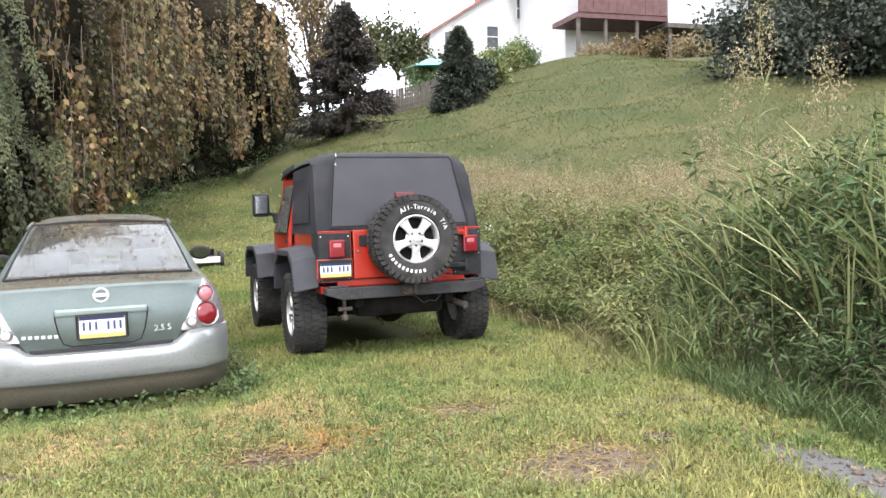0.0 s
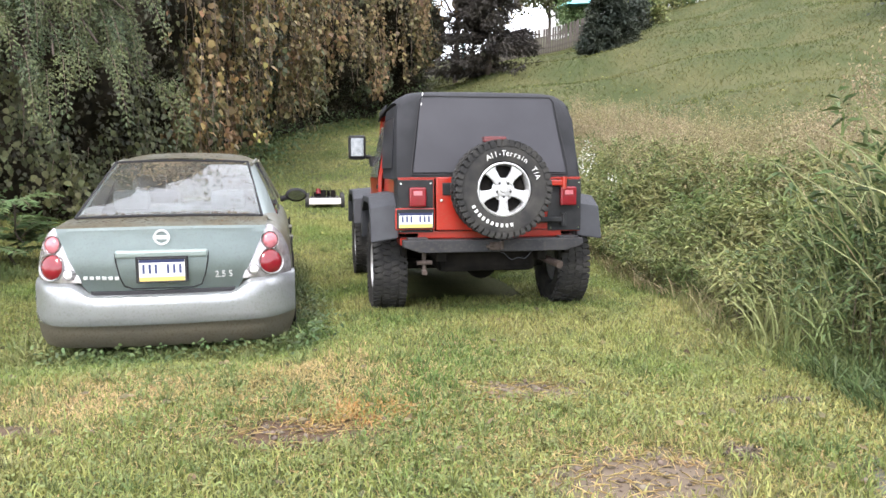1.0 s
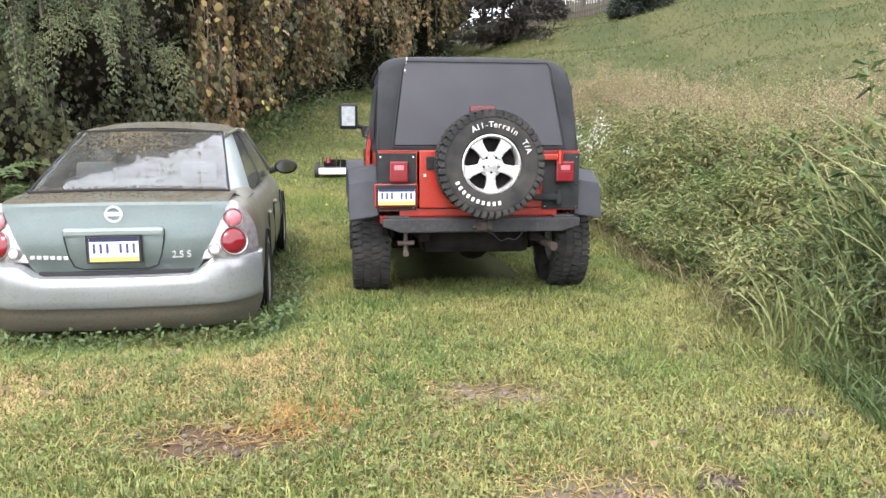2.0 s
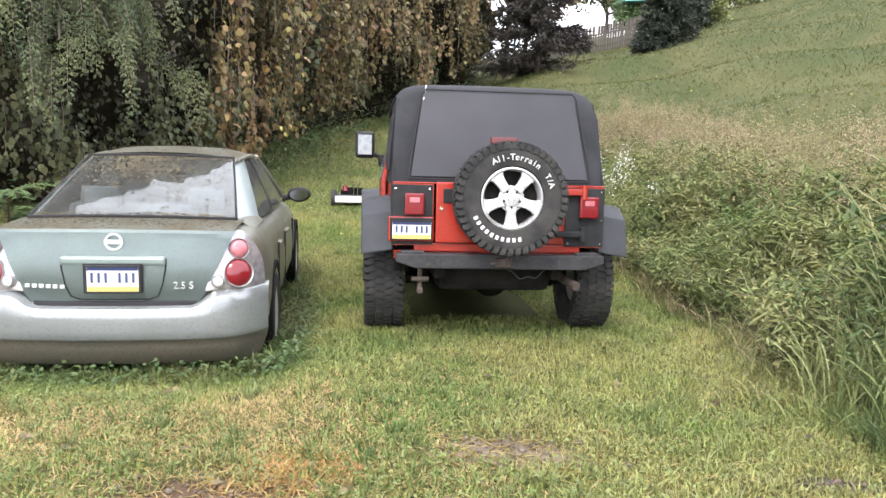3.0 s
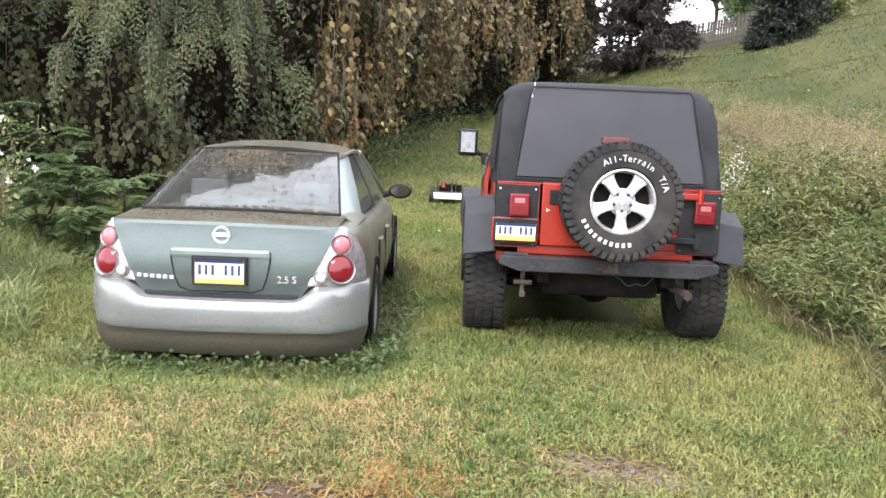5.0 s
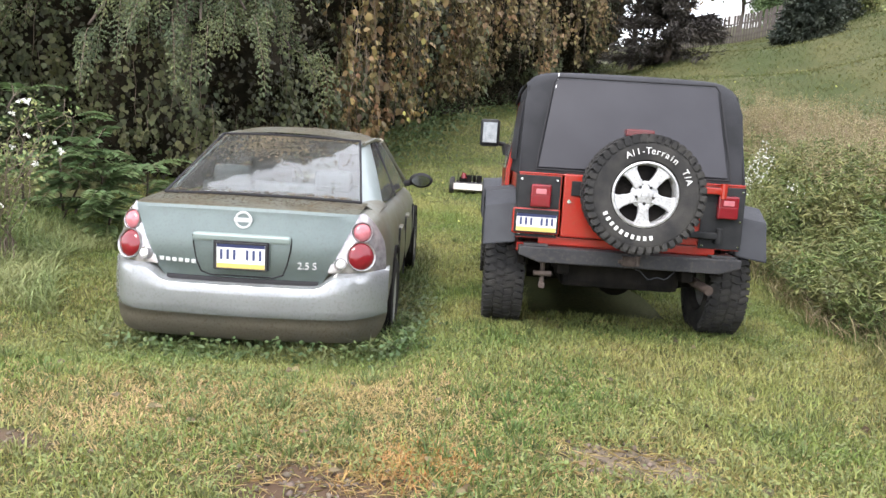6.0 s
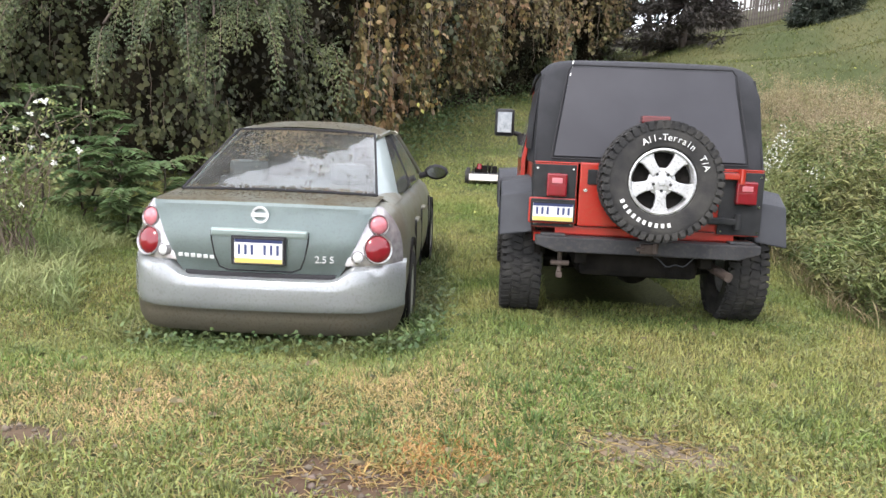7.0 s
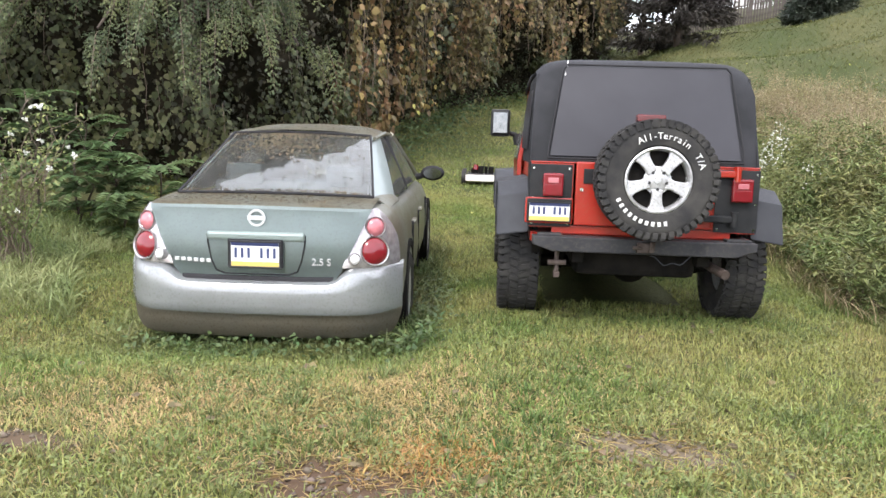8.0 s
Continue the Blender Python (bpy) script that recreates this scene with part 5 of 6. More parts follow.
def strawy(x, y):
    s = np.exp(-((x + 1.45) ** 2 / 0.7 + (y + 2.0) ** 2 / 0.45)) + 0.5 * np.exp(-((x + 2.9) ** 2 / 0.8 + (y + 2.5) ** 2 / 0.4))
    s = s + 0.35 * np.exp(-((x - 0.1) ** 2 / 1.2 + (y + 3.0) ** 2 / 0.6)) + 0.18 * (np.sin(2.3 * x + 1.1 * y) * np.sin(1.9 * y - x) > 0.35)
    return s


def beside(x, y, x0, y0, turn):
    """Places in the frame of a vehicle that stands at x0, y0, turned by some degrees."""
    c, q = math.cos(radians(turn)), math.sin(radians(turn))
    return c * (x - x0) + q * (y - y0), -q * (x - x0) + c * (y - y0)


def under_cars(x, y):
    a, b = beside(x, y, 0.031, -0.289, 4.5)
    u, v = beside(x, y, -2.381, -0.996, 6.2)
    return ((np.abs(a) < 0.55) & (b > 1.0) & (b < 3.4)) | ((np.abs(u) < 0.80) & (v > 0.15) & (v < 4.7))


def scatter(n, x0, x1, y0, y1, power=1.0):
    x = x0 + (x1 - x0) * rng.random(n)
    y = y0 + (y1 - y0) * rng.random(n) ** power
    return x, y


def lawn(name, label, n, box4, h, w, mat, keep, power=1.0, tilt=0.6, segs=2):
    x, y = scatter(n, *box4, power)
    k = keep(x, y)
    x, y = x[k], y[k]
    P = np.stack([x, y, height(x, y) - 0.004], 1)
    H = h * (0.55 + 0.9 * rng.random(len(x)))
    ob = blade_mesh(name, P, H, w * (0.6 + 0.8 * rng.random(len(x))), rng.normal(size=(len(x), 2)) * H[:, None] * tilt, mat, segs=segs)
    return tagged(ob, label, "grass", kind="stuff")


def lane_only(x, y):
    return (x < toe(y) + 0.35) & (rng.random(len(x)) > dirt(x, y) * 1.15) & ~under_cars(x, y)


lawn("lawn_grass", "short green mown lawn grass", 420000, (-6.2, 2.4, -5.0, 7.0), 0.046, 0.0062, GRASS, lambda x, y: lane_only(x, y) & (rng.random(len(x)) > 0.95 * strawy(x, y)), 1.35, 0.5)
lawn("dry_lawn_grass", "straw-coloured dry lawn grass", 290000, (-4.4, 1.8, -4.6, 0.6), 0.030, 0.0052, STRAW, lambda x, y: lane_only(x, y) & (rng.random(len(x)) < 0.07 + 0.85 * strawy(x, y)), 1.0, 0.95)
lawn("lane_grass", "short grass on the rising lane", 150000, (-6.5, 3.0, 5.5, 27.0), 0.06, 0.015, GRASS, lane_only, 1.4, segs=1)
lawn("rear_lawn_grass", "mown lawn grass behind the parking spot", 70000, (-9.0, 5.0, -12.0, -5.0), 0.05, 0.011, GRASS, lambda x, y: x < toe(y) + 0.6, 1.0, 0.5, segs=1)
lawn("hill_grass", "pale green grass on the hillside", 140000, (1.5, 19.0, 2.0, 33.0), 0.085, 0.02, HILL, lambda x, y: x > toe(y) + 1.9, 1.2, 0.8, segs=1)
lawn("hill_dry_grass", "dry grass tufts on the hillside", 20000, (2.6, 9.0, 1.0, 14.0), 0.16, 0.013, WEED_DRY, lambda x, y: (x > toe(y) + 1.3) & (x < toe(y) + 4.2), 1.0, 0.7, segs=1)
# clover and small broad leaves in the turf
x, y = scatter(52000, -5.5, 2.0, -4.8, 3.5, 1.3)
k = lane_only(x, y) & (np.sin(1.9 * x + 0.7) * np.sin(2.2 * y + x) > -0.35)
x, y = x[k], y[k]
P = np.stack([x, y, height(x, y) + 0.012 + 0.03 * rng.random(len(x))], 1)
D = rnd(len(x)) * [1, 1, 0.25]
tagged(leaf_mesh("clover_patch", P, D, rnd(len(x)) * 0.4 + [0, 0, 1], 0.017 + 0.012 * rng.random(len(x)), 0.014, CLOVER), "low clover and plantain leaves in the lawn", "clover", kind="stuff")
# coarse tufts that stand above the mown turf
n = 2300
x, y = scatter(n, -5.2, 1.9, -4.6, 4.5, 1.25)
k = lane_only(x, y)
x, y = np.repeat(x[k], 20), np.repeat(y[k], 20)
off = rng.normal(size=(len(x), 2)) * 0.022
H = 0.045 + 0.05 * rng.random(len(x))
P = np.stack([x + off[:, 0], y + off[:, 1], height(x, y) - 0.004], 1)
tagged(blade_mesh("lawn_tufts", P, H, 0.006, off * 1.6 + rng.normal(size=off.shape) * 0.014, WEED), "coarse green grass tufts in the lawn", "grass", kind="stuff")
# long grass round the sedan
c6, s6 = math.cos(radians(6)), math.sin(radians(6))
n = 9000
e = rng.random(n)
u = np.where(e < 0.42, rng.uniform(-0.95, 0.95, n), np.where(e < 0.8, 0.90 + 0.10 * rng.normal(size=n), -0.92 + 0.1 * rng.normal(size=n)))
v = np.where(e < 0.42, 0.12 + 0.10 * rng.normal(size=n) + 0.15 * (np.abs(u) > 0.7), rng.uniform(0.1, 4.6, n))
x, y = -2.381 + c6 * u - s6 * v, -0.996 + s6 * u + c6 * v
H = (0.10 + 0.16 * rng.random(n) ** 1.6) * np.where(e < 0.42, 0.5, 0.85)
tagged(blade_mesh("long_grass", np.stack([x, y, height(x, y)], 1), H, 0.008, rng.normal(size=(n, 2)) * H[:, None] * 0.75, WEED, segs=3), "uncut long grass round the sedan", "grass", kind="stuff")
n = 900
e = rng.random(n)
u = np.where(e < 0.5, rng.uniform(-0.85, 1.05, n), 1.0 + 0.09 * rng.normal(size=n))
v = np.where(e < 0.5, 0.05 + 0.16 * rng.normal(size=n), rng.uniform(0, 2.6, n))
x, y = -2.381 + c6 * u - s6 * v, -0.996 + s6 * u + c6 * v
P = np.stack([x, y, height(x, y) + 0.03 + 0.12 * rng.random(n)], 1)
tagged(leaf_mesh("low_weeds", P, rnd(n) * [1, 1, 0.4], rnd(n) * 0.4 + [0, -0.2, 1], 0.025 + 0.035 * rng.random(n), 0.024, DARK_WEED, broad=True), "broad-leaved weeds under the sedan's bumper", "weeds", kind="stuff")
# fallen leaves on the lane and the slope
x, y = scatter(300, -3.5, 8.0, 5.0, 22.0)
k = ~under_cars(x, y)
x, y = x[k], y[k]
tagged(leaf_mesh("fallen_leaves", np.stack([x, y, height(x, y) + 0.05], 1), rnd(len(x)) * [1, 1, 0.2], rnd(len(x)) * 0.4 + [0, 0, 1], 0.05 + 0.04 * rng.random(len(x)), 0.04, YELLOW, broad=True),
       "scattered yellow fallen leaves on the grass", "leaves", kind="stuff")
x, y = scatter(160, -4.0, 1.8, -4.0, 2.0)
tagged(leaf_mesh("brown_leaf_bits", np.stack([x, y, height(x, y) + 0.03], 1), rnd(len(x)) * [1, 1, 0.2], rnd(len(x)) * 0.5 + [0, 0, 1], 0.05, 0.035, LITTER, broad=True), "dead brown leaves lying in the turf", "leaves", kind="stuff")

# crumbs of soil and loose straw on the bare spots
V, F = [], []
for cx, cy, rx, ry, _ in BARE:
    k = int(60 + 900 * rx * ry)
    for i in range(k):
        x, y = cx + rng.normal() * rx * 0.5, cy + rng.normal() * ry * 0.5
        r = 0.006 + 0.016 * rng.random() ** 3
        b = len(V)
        z = gz(x, y) + r * 0.3
        for d in ((1, 0, 0), (-1, 0, 0), (0, 1, 0), (0, -1, 0), (0, 0, 1), (0, 0, -1)):
            q = np.array(d) * r * (0.7 + 0.6 * rng.random()) + rng.normal(size=3) * r * 0.2
            V.append((x + q[0], y + q[1], z + q[2] * 0.7))
        F += [(b + i0, b + i1, b + i2) for i0, i1, i2 in ((0, 2, 4), (2, 1, 4), (1, 3, 4), (3, 0, 4), (2, 0, 5), (1, 2, 5), (3, 1, 5), (0, 3, 5))]
tagged(sheet("soil_crumbs", V, F, material("soil", (0.09, 0.068, 0.05), 0.95, second=(0.16, 0.13, 0.10), scale=6, island=0.5)), "loose crumbs of brown soil and grit", "soil", kind="stuff")
n = 1500
k = rng.integers(0, 3, n)
cx, cy = np.array([-1.25, -0.12, 0.05])[k], np.array([-2.8, -2.3, -3.5])[k]
x, y = cx + rng.normal(size=n) * 0.36, cy + rng.normal(size=n) * 0.2
H = 0.05 + 0.07 * rng.random(n)
tagged(leaf_mesh("loose_straw", np.stack([x, y, height(x, y) + 0.012], 1), rnd(n) * [1, 1, 0.22], rnd(n) * 0.4 + [0, 0, 1], H, 0.0045, STRAW), "loose straw over the bare spots", "straw", kind="stuff")
lawn("russet_grass", "russet dead grass beside the bare spots", 5500, (-1.5, -0.5, -2.95, -2.25), 0.04, 0.005, RUSSET, lambda x, y: rng.random(len(x)) < 1.1 * np.exp(-((x + 1.02) / 0.22) ** 2 - ((y + 2.58) / 0.2) ** 2), 1.0, 0.8)

# ---- thicket along the left of the lane ----
LINE = np.array([(-13, 2.4), (-8.8, 3.0), (-7.0, 4.2), (-5.6, 5.2), (-4.6, 6.2), (-4.2, 7.6), (-4.1, 9.2), (-4.0, 11.2), (-3.8, 14), (-3.0, 18.5), (-1.0, 21.5), (1.2, 23.5), (2.2, 27), (1.5, 36)], float)
seg = np.linalg.norm(np.diff(LINE, axis=0), axis=1)
acc = np.concatenate([[0], np.cumsum(seg)])


def along(s):
    """Place on the thicket's front line and the outward direction there."""
    s = np.asarray(s, float)
    x, y = np.interp(s, acc, LINE[:, 0]), np.interp(s, acc, LINE[:, 1])
    x2, y2 = np.interp(s + 0.4, acc, LINE[:, 0]), np.interp(s + 0.4, acc, LINE[:, 1])
    x1, y1 = np.interp(s - 0.4, acc, LINE[:, 0]), np.interp(s - 0.4, acc, LINE[:, 1])
    d = unit(np.stack([x2 - x1, y2 - y1], 1))
    return np.stack([x, y], 1), np.stack([d[:, 1], -d[:, 0]], 1)


def face_out(s, z):
    """How far the foliage bulges out over the lane at height z; an unseen top overhang is added to shade it."""
    return 0.75 * np.sin(1.35 * s) * np.sin(0.9 * z + 0.5 * s) + 0.25 * np.sin(3.1 * s + 1.3 * z) + (0.75 - 0.6 * smoothstep(5, 8, s) * smoothstep(13, 11, s)) * smoothstep(0.9, 2.4, z) - 0.15 * np.clip(z - 4.0, 0, 4) * smoothstep(12, 16, s) + 0.6 * smoothstep(4.8, 6.6, z) * smoothstep(17, 13, s)


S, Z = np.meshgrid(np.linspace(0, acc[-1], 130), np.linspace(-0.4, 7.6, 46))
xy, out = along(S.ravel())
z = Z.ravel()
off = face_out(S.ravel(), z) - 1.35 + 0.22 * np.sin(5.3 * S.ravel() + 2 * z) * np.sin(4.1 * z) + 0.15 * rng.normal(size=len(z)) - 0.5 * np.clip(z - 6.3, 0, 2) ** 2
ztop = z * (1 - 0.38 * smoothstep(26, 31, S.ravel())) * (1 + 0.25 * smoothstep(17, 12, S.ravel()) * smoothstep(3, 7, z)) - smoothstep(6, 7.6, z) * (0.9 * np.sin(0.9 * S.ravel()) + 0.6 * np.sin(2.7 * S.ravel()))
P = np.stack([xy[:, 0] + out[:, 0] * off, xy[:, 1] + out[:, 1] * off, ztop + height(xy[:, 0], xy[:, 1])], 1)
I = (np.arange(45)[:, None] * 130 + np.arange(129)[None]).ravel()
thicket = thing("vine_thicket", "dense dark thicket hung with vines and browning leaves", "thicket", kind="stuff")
# Opaque dark sheet stands in for the shade behind the foliage.
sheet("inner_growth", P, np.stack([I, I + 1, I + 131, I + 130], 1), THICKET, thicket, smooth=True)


def strands(n, s0, s1, z0, z1, length, spacing):
    """Hanging vine strands: returns stem paths and leaf points."""
    paths, P, S_ = [], [], []
    for i in range(n):
        s = s0 + (s1 - s0) * rng.random()
        zt = z0 + (z1 - z0) * rng.random()
        if math.sin(2.1 * s + 0.9 * zt) * math.sin(1.7 * zt - 1.3 * s) < -0.08 and rng.random() < 0.88:
            continue
        ln = length * (0.35 + 1.2 * rng.random() ** 1.4)
        k = max(3, int(ln / 0.2))
        zz = zt - np.linspace(0, ln, k)
        xy, o = along(np.full(k, s) + np.cumsum(rng.normal(size=k)) * 0.04)
        f = face_out(np.full(k, s), np.full(k, zt)) + 0.12 * rng.normal() - 0.35 * rng.random()
        g = height(xy[:, 0], xy[:, 1])
        floor_z = (0.25 if s < 10.5 else 0.85) + 0.6 * rng.random()
        p = np.stack([xy[:, 0] + o[:, 0] * f, xy[:, 1] + o[:, 1] * f, np.maximum(zz, floor_z - 0.15 * np.arange(k)[::-1] / k) + g], 1)
        p[:, :2] += np.cumsum(rng.normal(size=(k, 2)) * 0.018, axis=0)
        paths.append(p)
        m = max(2, int(ln / spacing * (0.3 + 1.3 * rng.random())))
        t = rng.random(m) * (k - 1)
        i0 = t.astype(int)
        q = p[i0] + (p[np.minimum(i0 + 1, k - 1)] - p[i0]) * (t - i0)[:, None]
        P.append(q + rng.normal(size=q.shape) * (0.03 + 0.05 * rng.random()))
        S_.append(np.repeat(o[:1], m, 0))
    P, o = np.concatenate(P), np.concatenate(S_)
    return paths, P, np.concatenate([o, np.zeros((len(o), 1))], 1)


def curtain(name, label, n, s0, s1, z0, z1, length, spacing, size, mat, stems=True, broad=True, stem_r=0.005):
    paths, P, O = strands(n, s0, s1, z0, z1, length, spacing)
    m = len(P)
    D = rnd(m) * 0.45 + [0, 0, -1.0] + O * 0.25
    N = O + rnd(m) * 0.55 + [0, 0, 0.45]
    L = size * (0.4 + 1.1 * rng.random(m) ** 1.4)
    ob = leaf_mesh(name, P, D, N, L, L * 0.85, mat, thicket, broad=broad)
    tagged(ob, label, kind="stuff")
    if stems:
        tagged(tubes("vine_stem", paths[: max(1, len(paths) // 3)], [(stem_r, stem_r * 0.6)] * len(paths), TWIG, thicket), kind="stuff")


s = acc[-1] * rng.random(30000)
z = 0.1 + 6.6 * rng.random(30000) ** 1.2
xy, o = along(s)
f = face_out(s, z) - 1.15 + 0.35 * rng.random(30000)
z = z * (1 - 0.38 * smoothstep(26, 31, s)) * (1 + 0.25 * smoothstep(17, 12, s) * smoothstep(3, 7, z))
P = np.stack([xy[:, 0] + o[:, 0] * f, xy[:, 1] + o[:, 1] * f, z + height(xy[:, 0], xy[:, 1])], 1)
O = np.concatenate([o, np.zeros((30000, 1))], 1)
tagged(leaf_mesh("inner_leaves", P, rnd(30000) + [0, 0, -0.6], O + rnd(30000) * 0.6 + [0, 0, 0.4], 0.06 + 0.08 * rng.random(30000), 0.07, SHADE_LEAF, thicket), "leaves inside the thicket, coloured dark for shade", kind="stuff")
# dark green vines beneath the locust
curtain("vine_leaves", "dark green heart-shaped vine leaves", 380, 4.6, 12.2, 0.7, 2.4, 1.0, 0.035, 0.080, VINE)
curtain("far_vine_leaves", "dark green vine leaves", 160, 0.0, 5.0, 0.6, 6.5, 1.6, 0.05, 0.11, VINE, stems=False)
curtain("mixed_vine_leaves", "olive vine leaves", 260, 11.5, 28.5, 0.3, 5.0, 1.5, 0.05, 0.10, VINE, stems=False)
# browning vines farther along
curtain("autumn_leaves", "brown and ochre autumn vine leaves", 520, 11.0, 29.0, 1.9, 6.8, 1.5, 0.030, 0.125, VINE_DRY)
curtain("far_autumn_leaves", "brown autumn leaves", 110, 20.0, 29.0, 1.6, 5.6, 1.5, 0.07, 0.13, VINE_DRY, stems=False)
curtain("yellow_leaf", "yellowing vine leaves", 150, 11.0, 22.0, 1.7, 5.0, 1.2, 0.075, 0.095, foliage("ochre_leaves", (0.30, 0.205, 0.075), (0.22, 0.19, 0.075), 3.0, 0.45), stems=False)
# bare hanging stems
paths, _, _ = strands(190, 11.0, 27.0, 1.8, 5.5, 2.2, 0.5)
tagged(tubes("bare_vine", paths, [(0.009, 0.004)] * len(paths), TWIG, thicket, 5), kind="stuff")
# thin shoots at the thicket's foot
s = 4 + 24 * rng.random(2600)
xy, o = along(s)
f = 0.0 + 0.45 * rng.normal(size=len(s))
x, y = xy[:, 0] + o[:, 0] * f, xy[:, 1] + o[:, 1] * f
P = np.stack([x, y, height(x, y) + 0.05 + 0.55 * rng.random(len(s)) ** 1.7], 1)
tagged(leaf_mesh("undergrowth_leaves", P, rnd(len(s)) * [1, 1, 0.6], rnd(len(s)) * 0.5 + [0.3, -0.4, 1], 0.07 + 0.05 * rng.random(len(s)), 0.05, SUMAC, thicket, broad=True), kind="stuff")
# two pale leaves at the end of a hanging shoot
bm_p = np.array([(-3.05, 8.27, 1.62), (-2.98, 8.25, 1.51)])
leaf_mesh("pale_leaf", bm_p, np.array([[0.3, -0.2, -1.0], [0.5, 0.1, -0.8]]), np.array([[0.2, -1, 0.4], [0.1, -1, 0.6]]), 0.09, 0.06, YELLOW, thicket, broad=True)
tubes("pale_leaf_stem", [np.array([(-3.5, 8.4, 2.3), (-3.28, 8.35, 1.9), (-3.12, 8.3, 1.7), (-2.98, 8.25, 1.51)])], [(0.005, 0.003)], TWIG, thicket)


# ---- locust tree with drooping sprays ----
def limb(a, b, sag, k=9):
    t = np.linspace(0, 1, k)[:, None]
    a, b = np.array(a, float), np.array(b, float)
    p = a + (b - a) * t
    p[:, 2] += sag * 4 * (t * (1 - t))[:, 0]
    p[1:-1] += rng.normal(size=(k - 2, 3)) * 0.04
    return p


locust = thing("locust_tree", "dark green drooping locust tree overgrown with vines", "tree", pose(-6.2, 6.1, gz(-6.2, 6.1)))
limbs = [limb((0, 0, -0.1), (0.3, -0.3, 4.6), 0.0)]
for ex, ey, ez in ((2.2, -1.3, 1.9), (1.8, -1.9, 2.3), (1.4, -2.3, 2.1), (0.8, -2.6, 2.5), (0.2, -2.7, 1.95), (-0.5, -2.8, 2.35), (-1.2, -2.7, 1.9), (-0.8, -2.5, 2.9), (2.0, -1.4, 2.8), (1.2, -2.1, 3.0), (0.3, -2.4, 3.2), (1.7, -1.5, 3.6)):
    limbs.append(limb((0.2, -0.2, 2.4 + 1.2 * rng.random()), (ex, ey, ez), 0.55))
tubes("trunk", limbs[:1], [(0.16, 0.10)], BARK, locust, 10)
for p in limbs[1:]:
    tubes("limb", [p], [(0.06, 0.015)], BARK, locust, 7)
P, D, N, stems = [], [], [], []
for i in range(170):
    q = limbs[1 + i % 12]
    a = q[4 + int(rng.random() * 5)] + rng.normal(size=3) * [0.22, 0.22, 0.12]
    out = np.array([a[0] * 0.35 + rng.normal() * 0.25, a[1] * 0.35 - 0.2 + rng.normal() * 0.2, 0.25])
    out /= np.linalg.norm(out)
    ln = 0.45 + 0.75 * rng.random()
    t = np.linspace(0, 1, 13)
    path = a + out * (t * ln * 0.55)[:, None]
    path[:, 2] -= ln * 0.95 * t ** 1.7
    stems.append(path)
    dd = unit(np.gradient(path, axis=0))
    k = int(ln / 0.028)
    for j in range(k):
        f = (j + 0.5) / k * 12
        i0 = min(int(f), 11)
        c = path[i0] + (path[i0 + 1] - path[i0]) * (f - i0)
        side = np.cross(dd[i0], [0.25, -0.9, 0.3]) * (1 if j % 2 else -1)
        side = side / np.linalg.norm(side) * 0.8 + dd[i0] * 0.55 + rng.normal(size=3) * 0.16
        m = 9
        w = np.linspace(0.15, 1, m)[:, None] * (0.15 - 0.09 * f / 12)
        P.append(c + side * w + [0, 0, -0.25] * w ** 2 * 4 + rng.normal(size=(m, 3)) * 0.006)
        D.append(dd[i0] * 0.8 + rng.normal(size=(m, 3)) * 0.45 + side * 0.3)
        N.append(np.array([[0.1, -0.55, 0.9]]) + rng.normal(size=(m, 3)) * 0.3)
P, D, N = np.concatenate(P), np.concatenate(D), np.concatenate(N)
tagged(leaf_mesh("crown", P, D, N, 0.034 + 0.016 * rng.random(len(P)), 0.024, LOCUST, locust), "drooping sprays of small leaflets", kind="stuff")
tagged(tubes("spray_stem", stems, [(0.005, 0.002)] * len(stems), TWIG, locust, 4), kind="stuff")


# ---- plants at the left edge ----
def pinnate(points, count, length, mat, parent, leaf=0.10, wid=0.034, tilt=0.35):
    """Feathery leaves of paired leaflets from each starting point."""
    P, D, N, stems = [], [], [], []
    for p in points:
        for _ in range(count):
            a = rng.random() * 2 * np.pi
            d = np.array([np.cos(a), np.sin(a) - 0.35, tilt + 0.3 * rng.random()])
            d /= np.linalg.norm(d)
            ln = length * (0.7 + 0.6 * rng.random())
            t = np.linspace(0, 1, 12)
            path = np.asarray(p) + d * (t * ln)[:, None]
            path[:, 2] -= 0.45 * ln * t ** 2
            stems.append(path)
            side = np.cross(d, [0, 0, 1.0])
            side /= np.linalg.norm(side)
            for k in range(2, 12):
                for sg in (-1, 1):
                    P.append(path[k])
                    D.append(side * sg + d * 0.55 + [0, 0, -0.15])
                    N.append(np.array([0, -0.1, 1.0]) + rng.normal(size=3) * 0.15)
    leaf_mesh("foliage", np.array(P), np.array(D), np.array(N), leaf * (0.8 + 0.4 * rng.random(len(P))), wid, mat, parent, droop=0.25)["kind"] = "stuff"
    tubes("leaf_stalk", stems, [(0.004, 0.002)] * len(stems), TWIG, parent, 4)["kind"] = "stuff"


for i, (x, y, h) in enumerate(((-5.9, 2.9, 1.1), (-5.4, 2.7, 0.95), (-5.0, 2.9, 0.75), (-4.7, 3.2, 0.5), (-5.6, 2.3, 0.7), (-6.4, 2.7, 1.2), (-5.1, 2.3, 0.45))):
    z = gz(x, y)
    plant = thing("sumac_shrub", "green sumac shrub with feathery leaves", "shrub", pose(x, y, z), group="sumac shrubs by the thicket")
    stem = limb((0, 0, -0.03), (0.08 * rng.normal(), -0.1, h), 0.0)
    tubes("stem", [stem], [(0.016, 0.008)], BARK, plant, 6)
    pinnate(stem[3:], 3, 0.46, SUMAC, plant, 0.125, 0.054, 0.5)
n = 11000
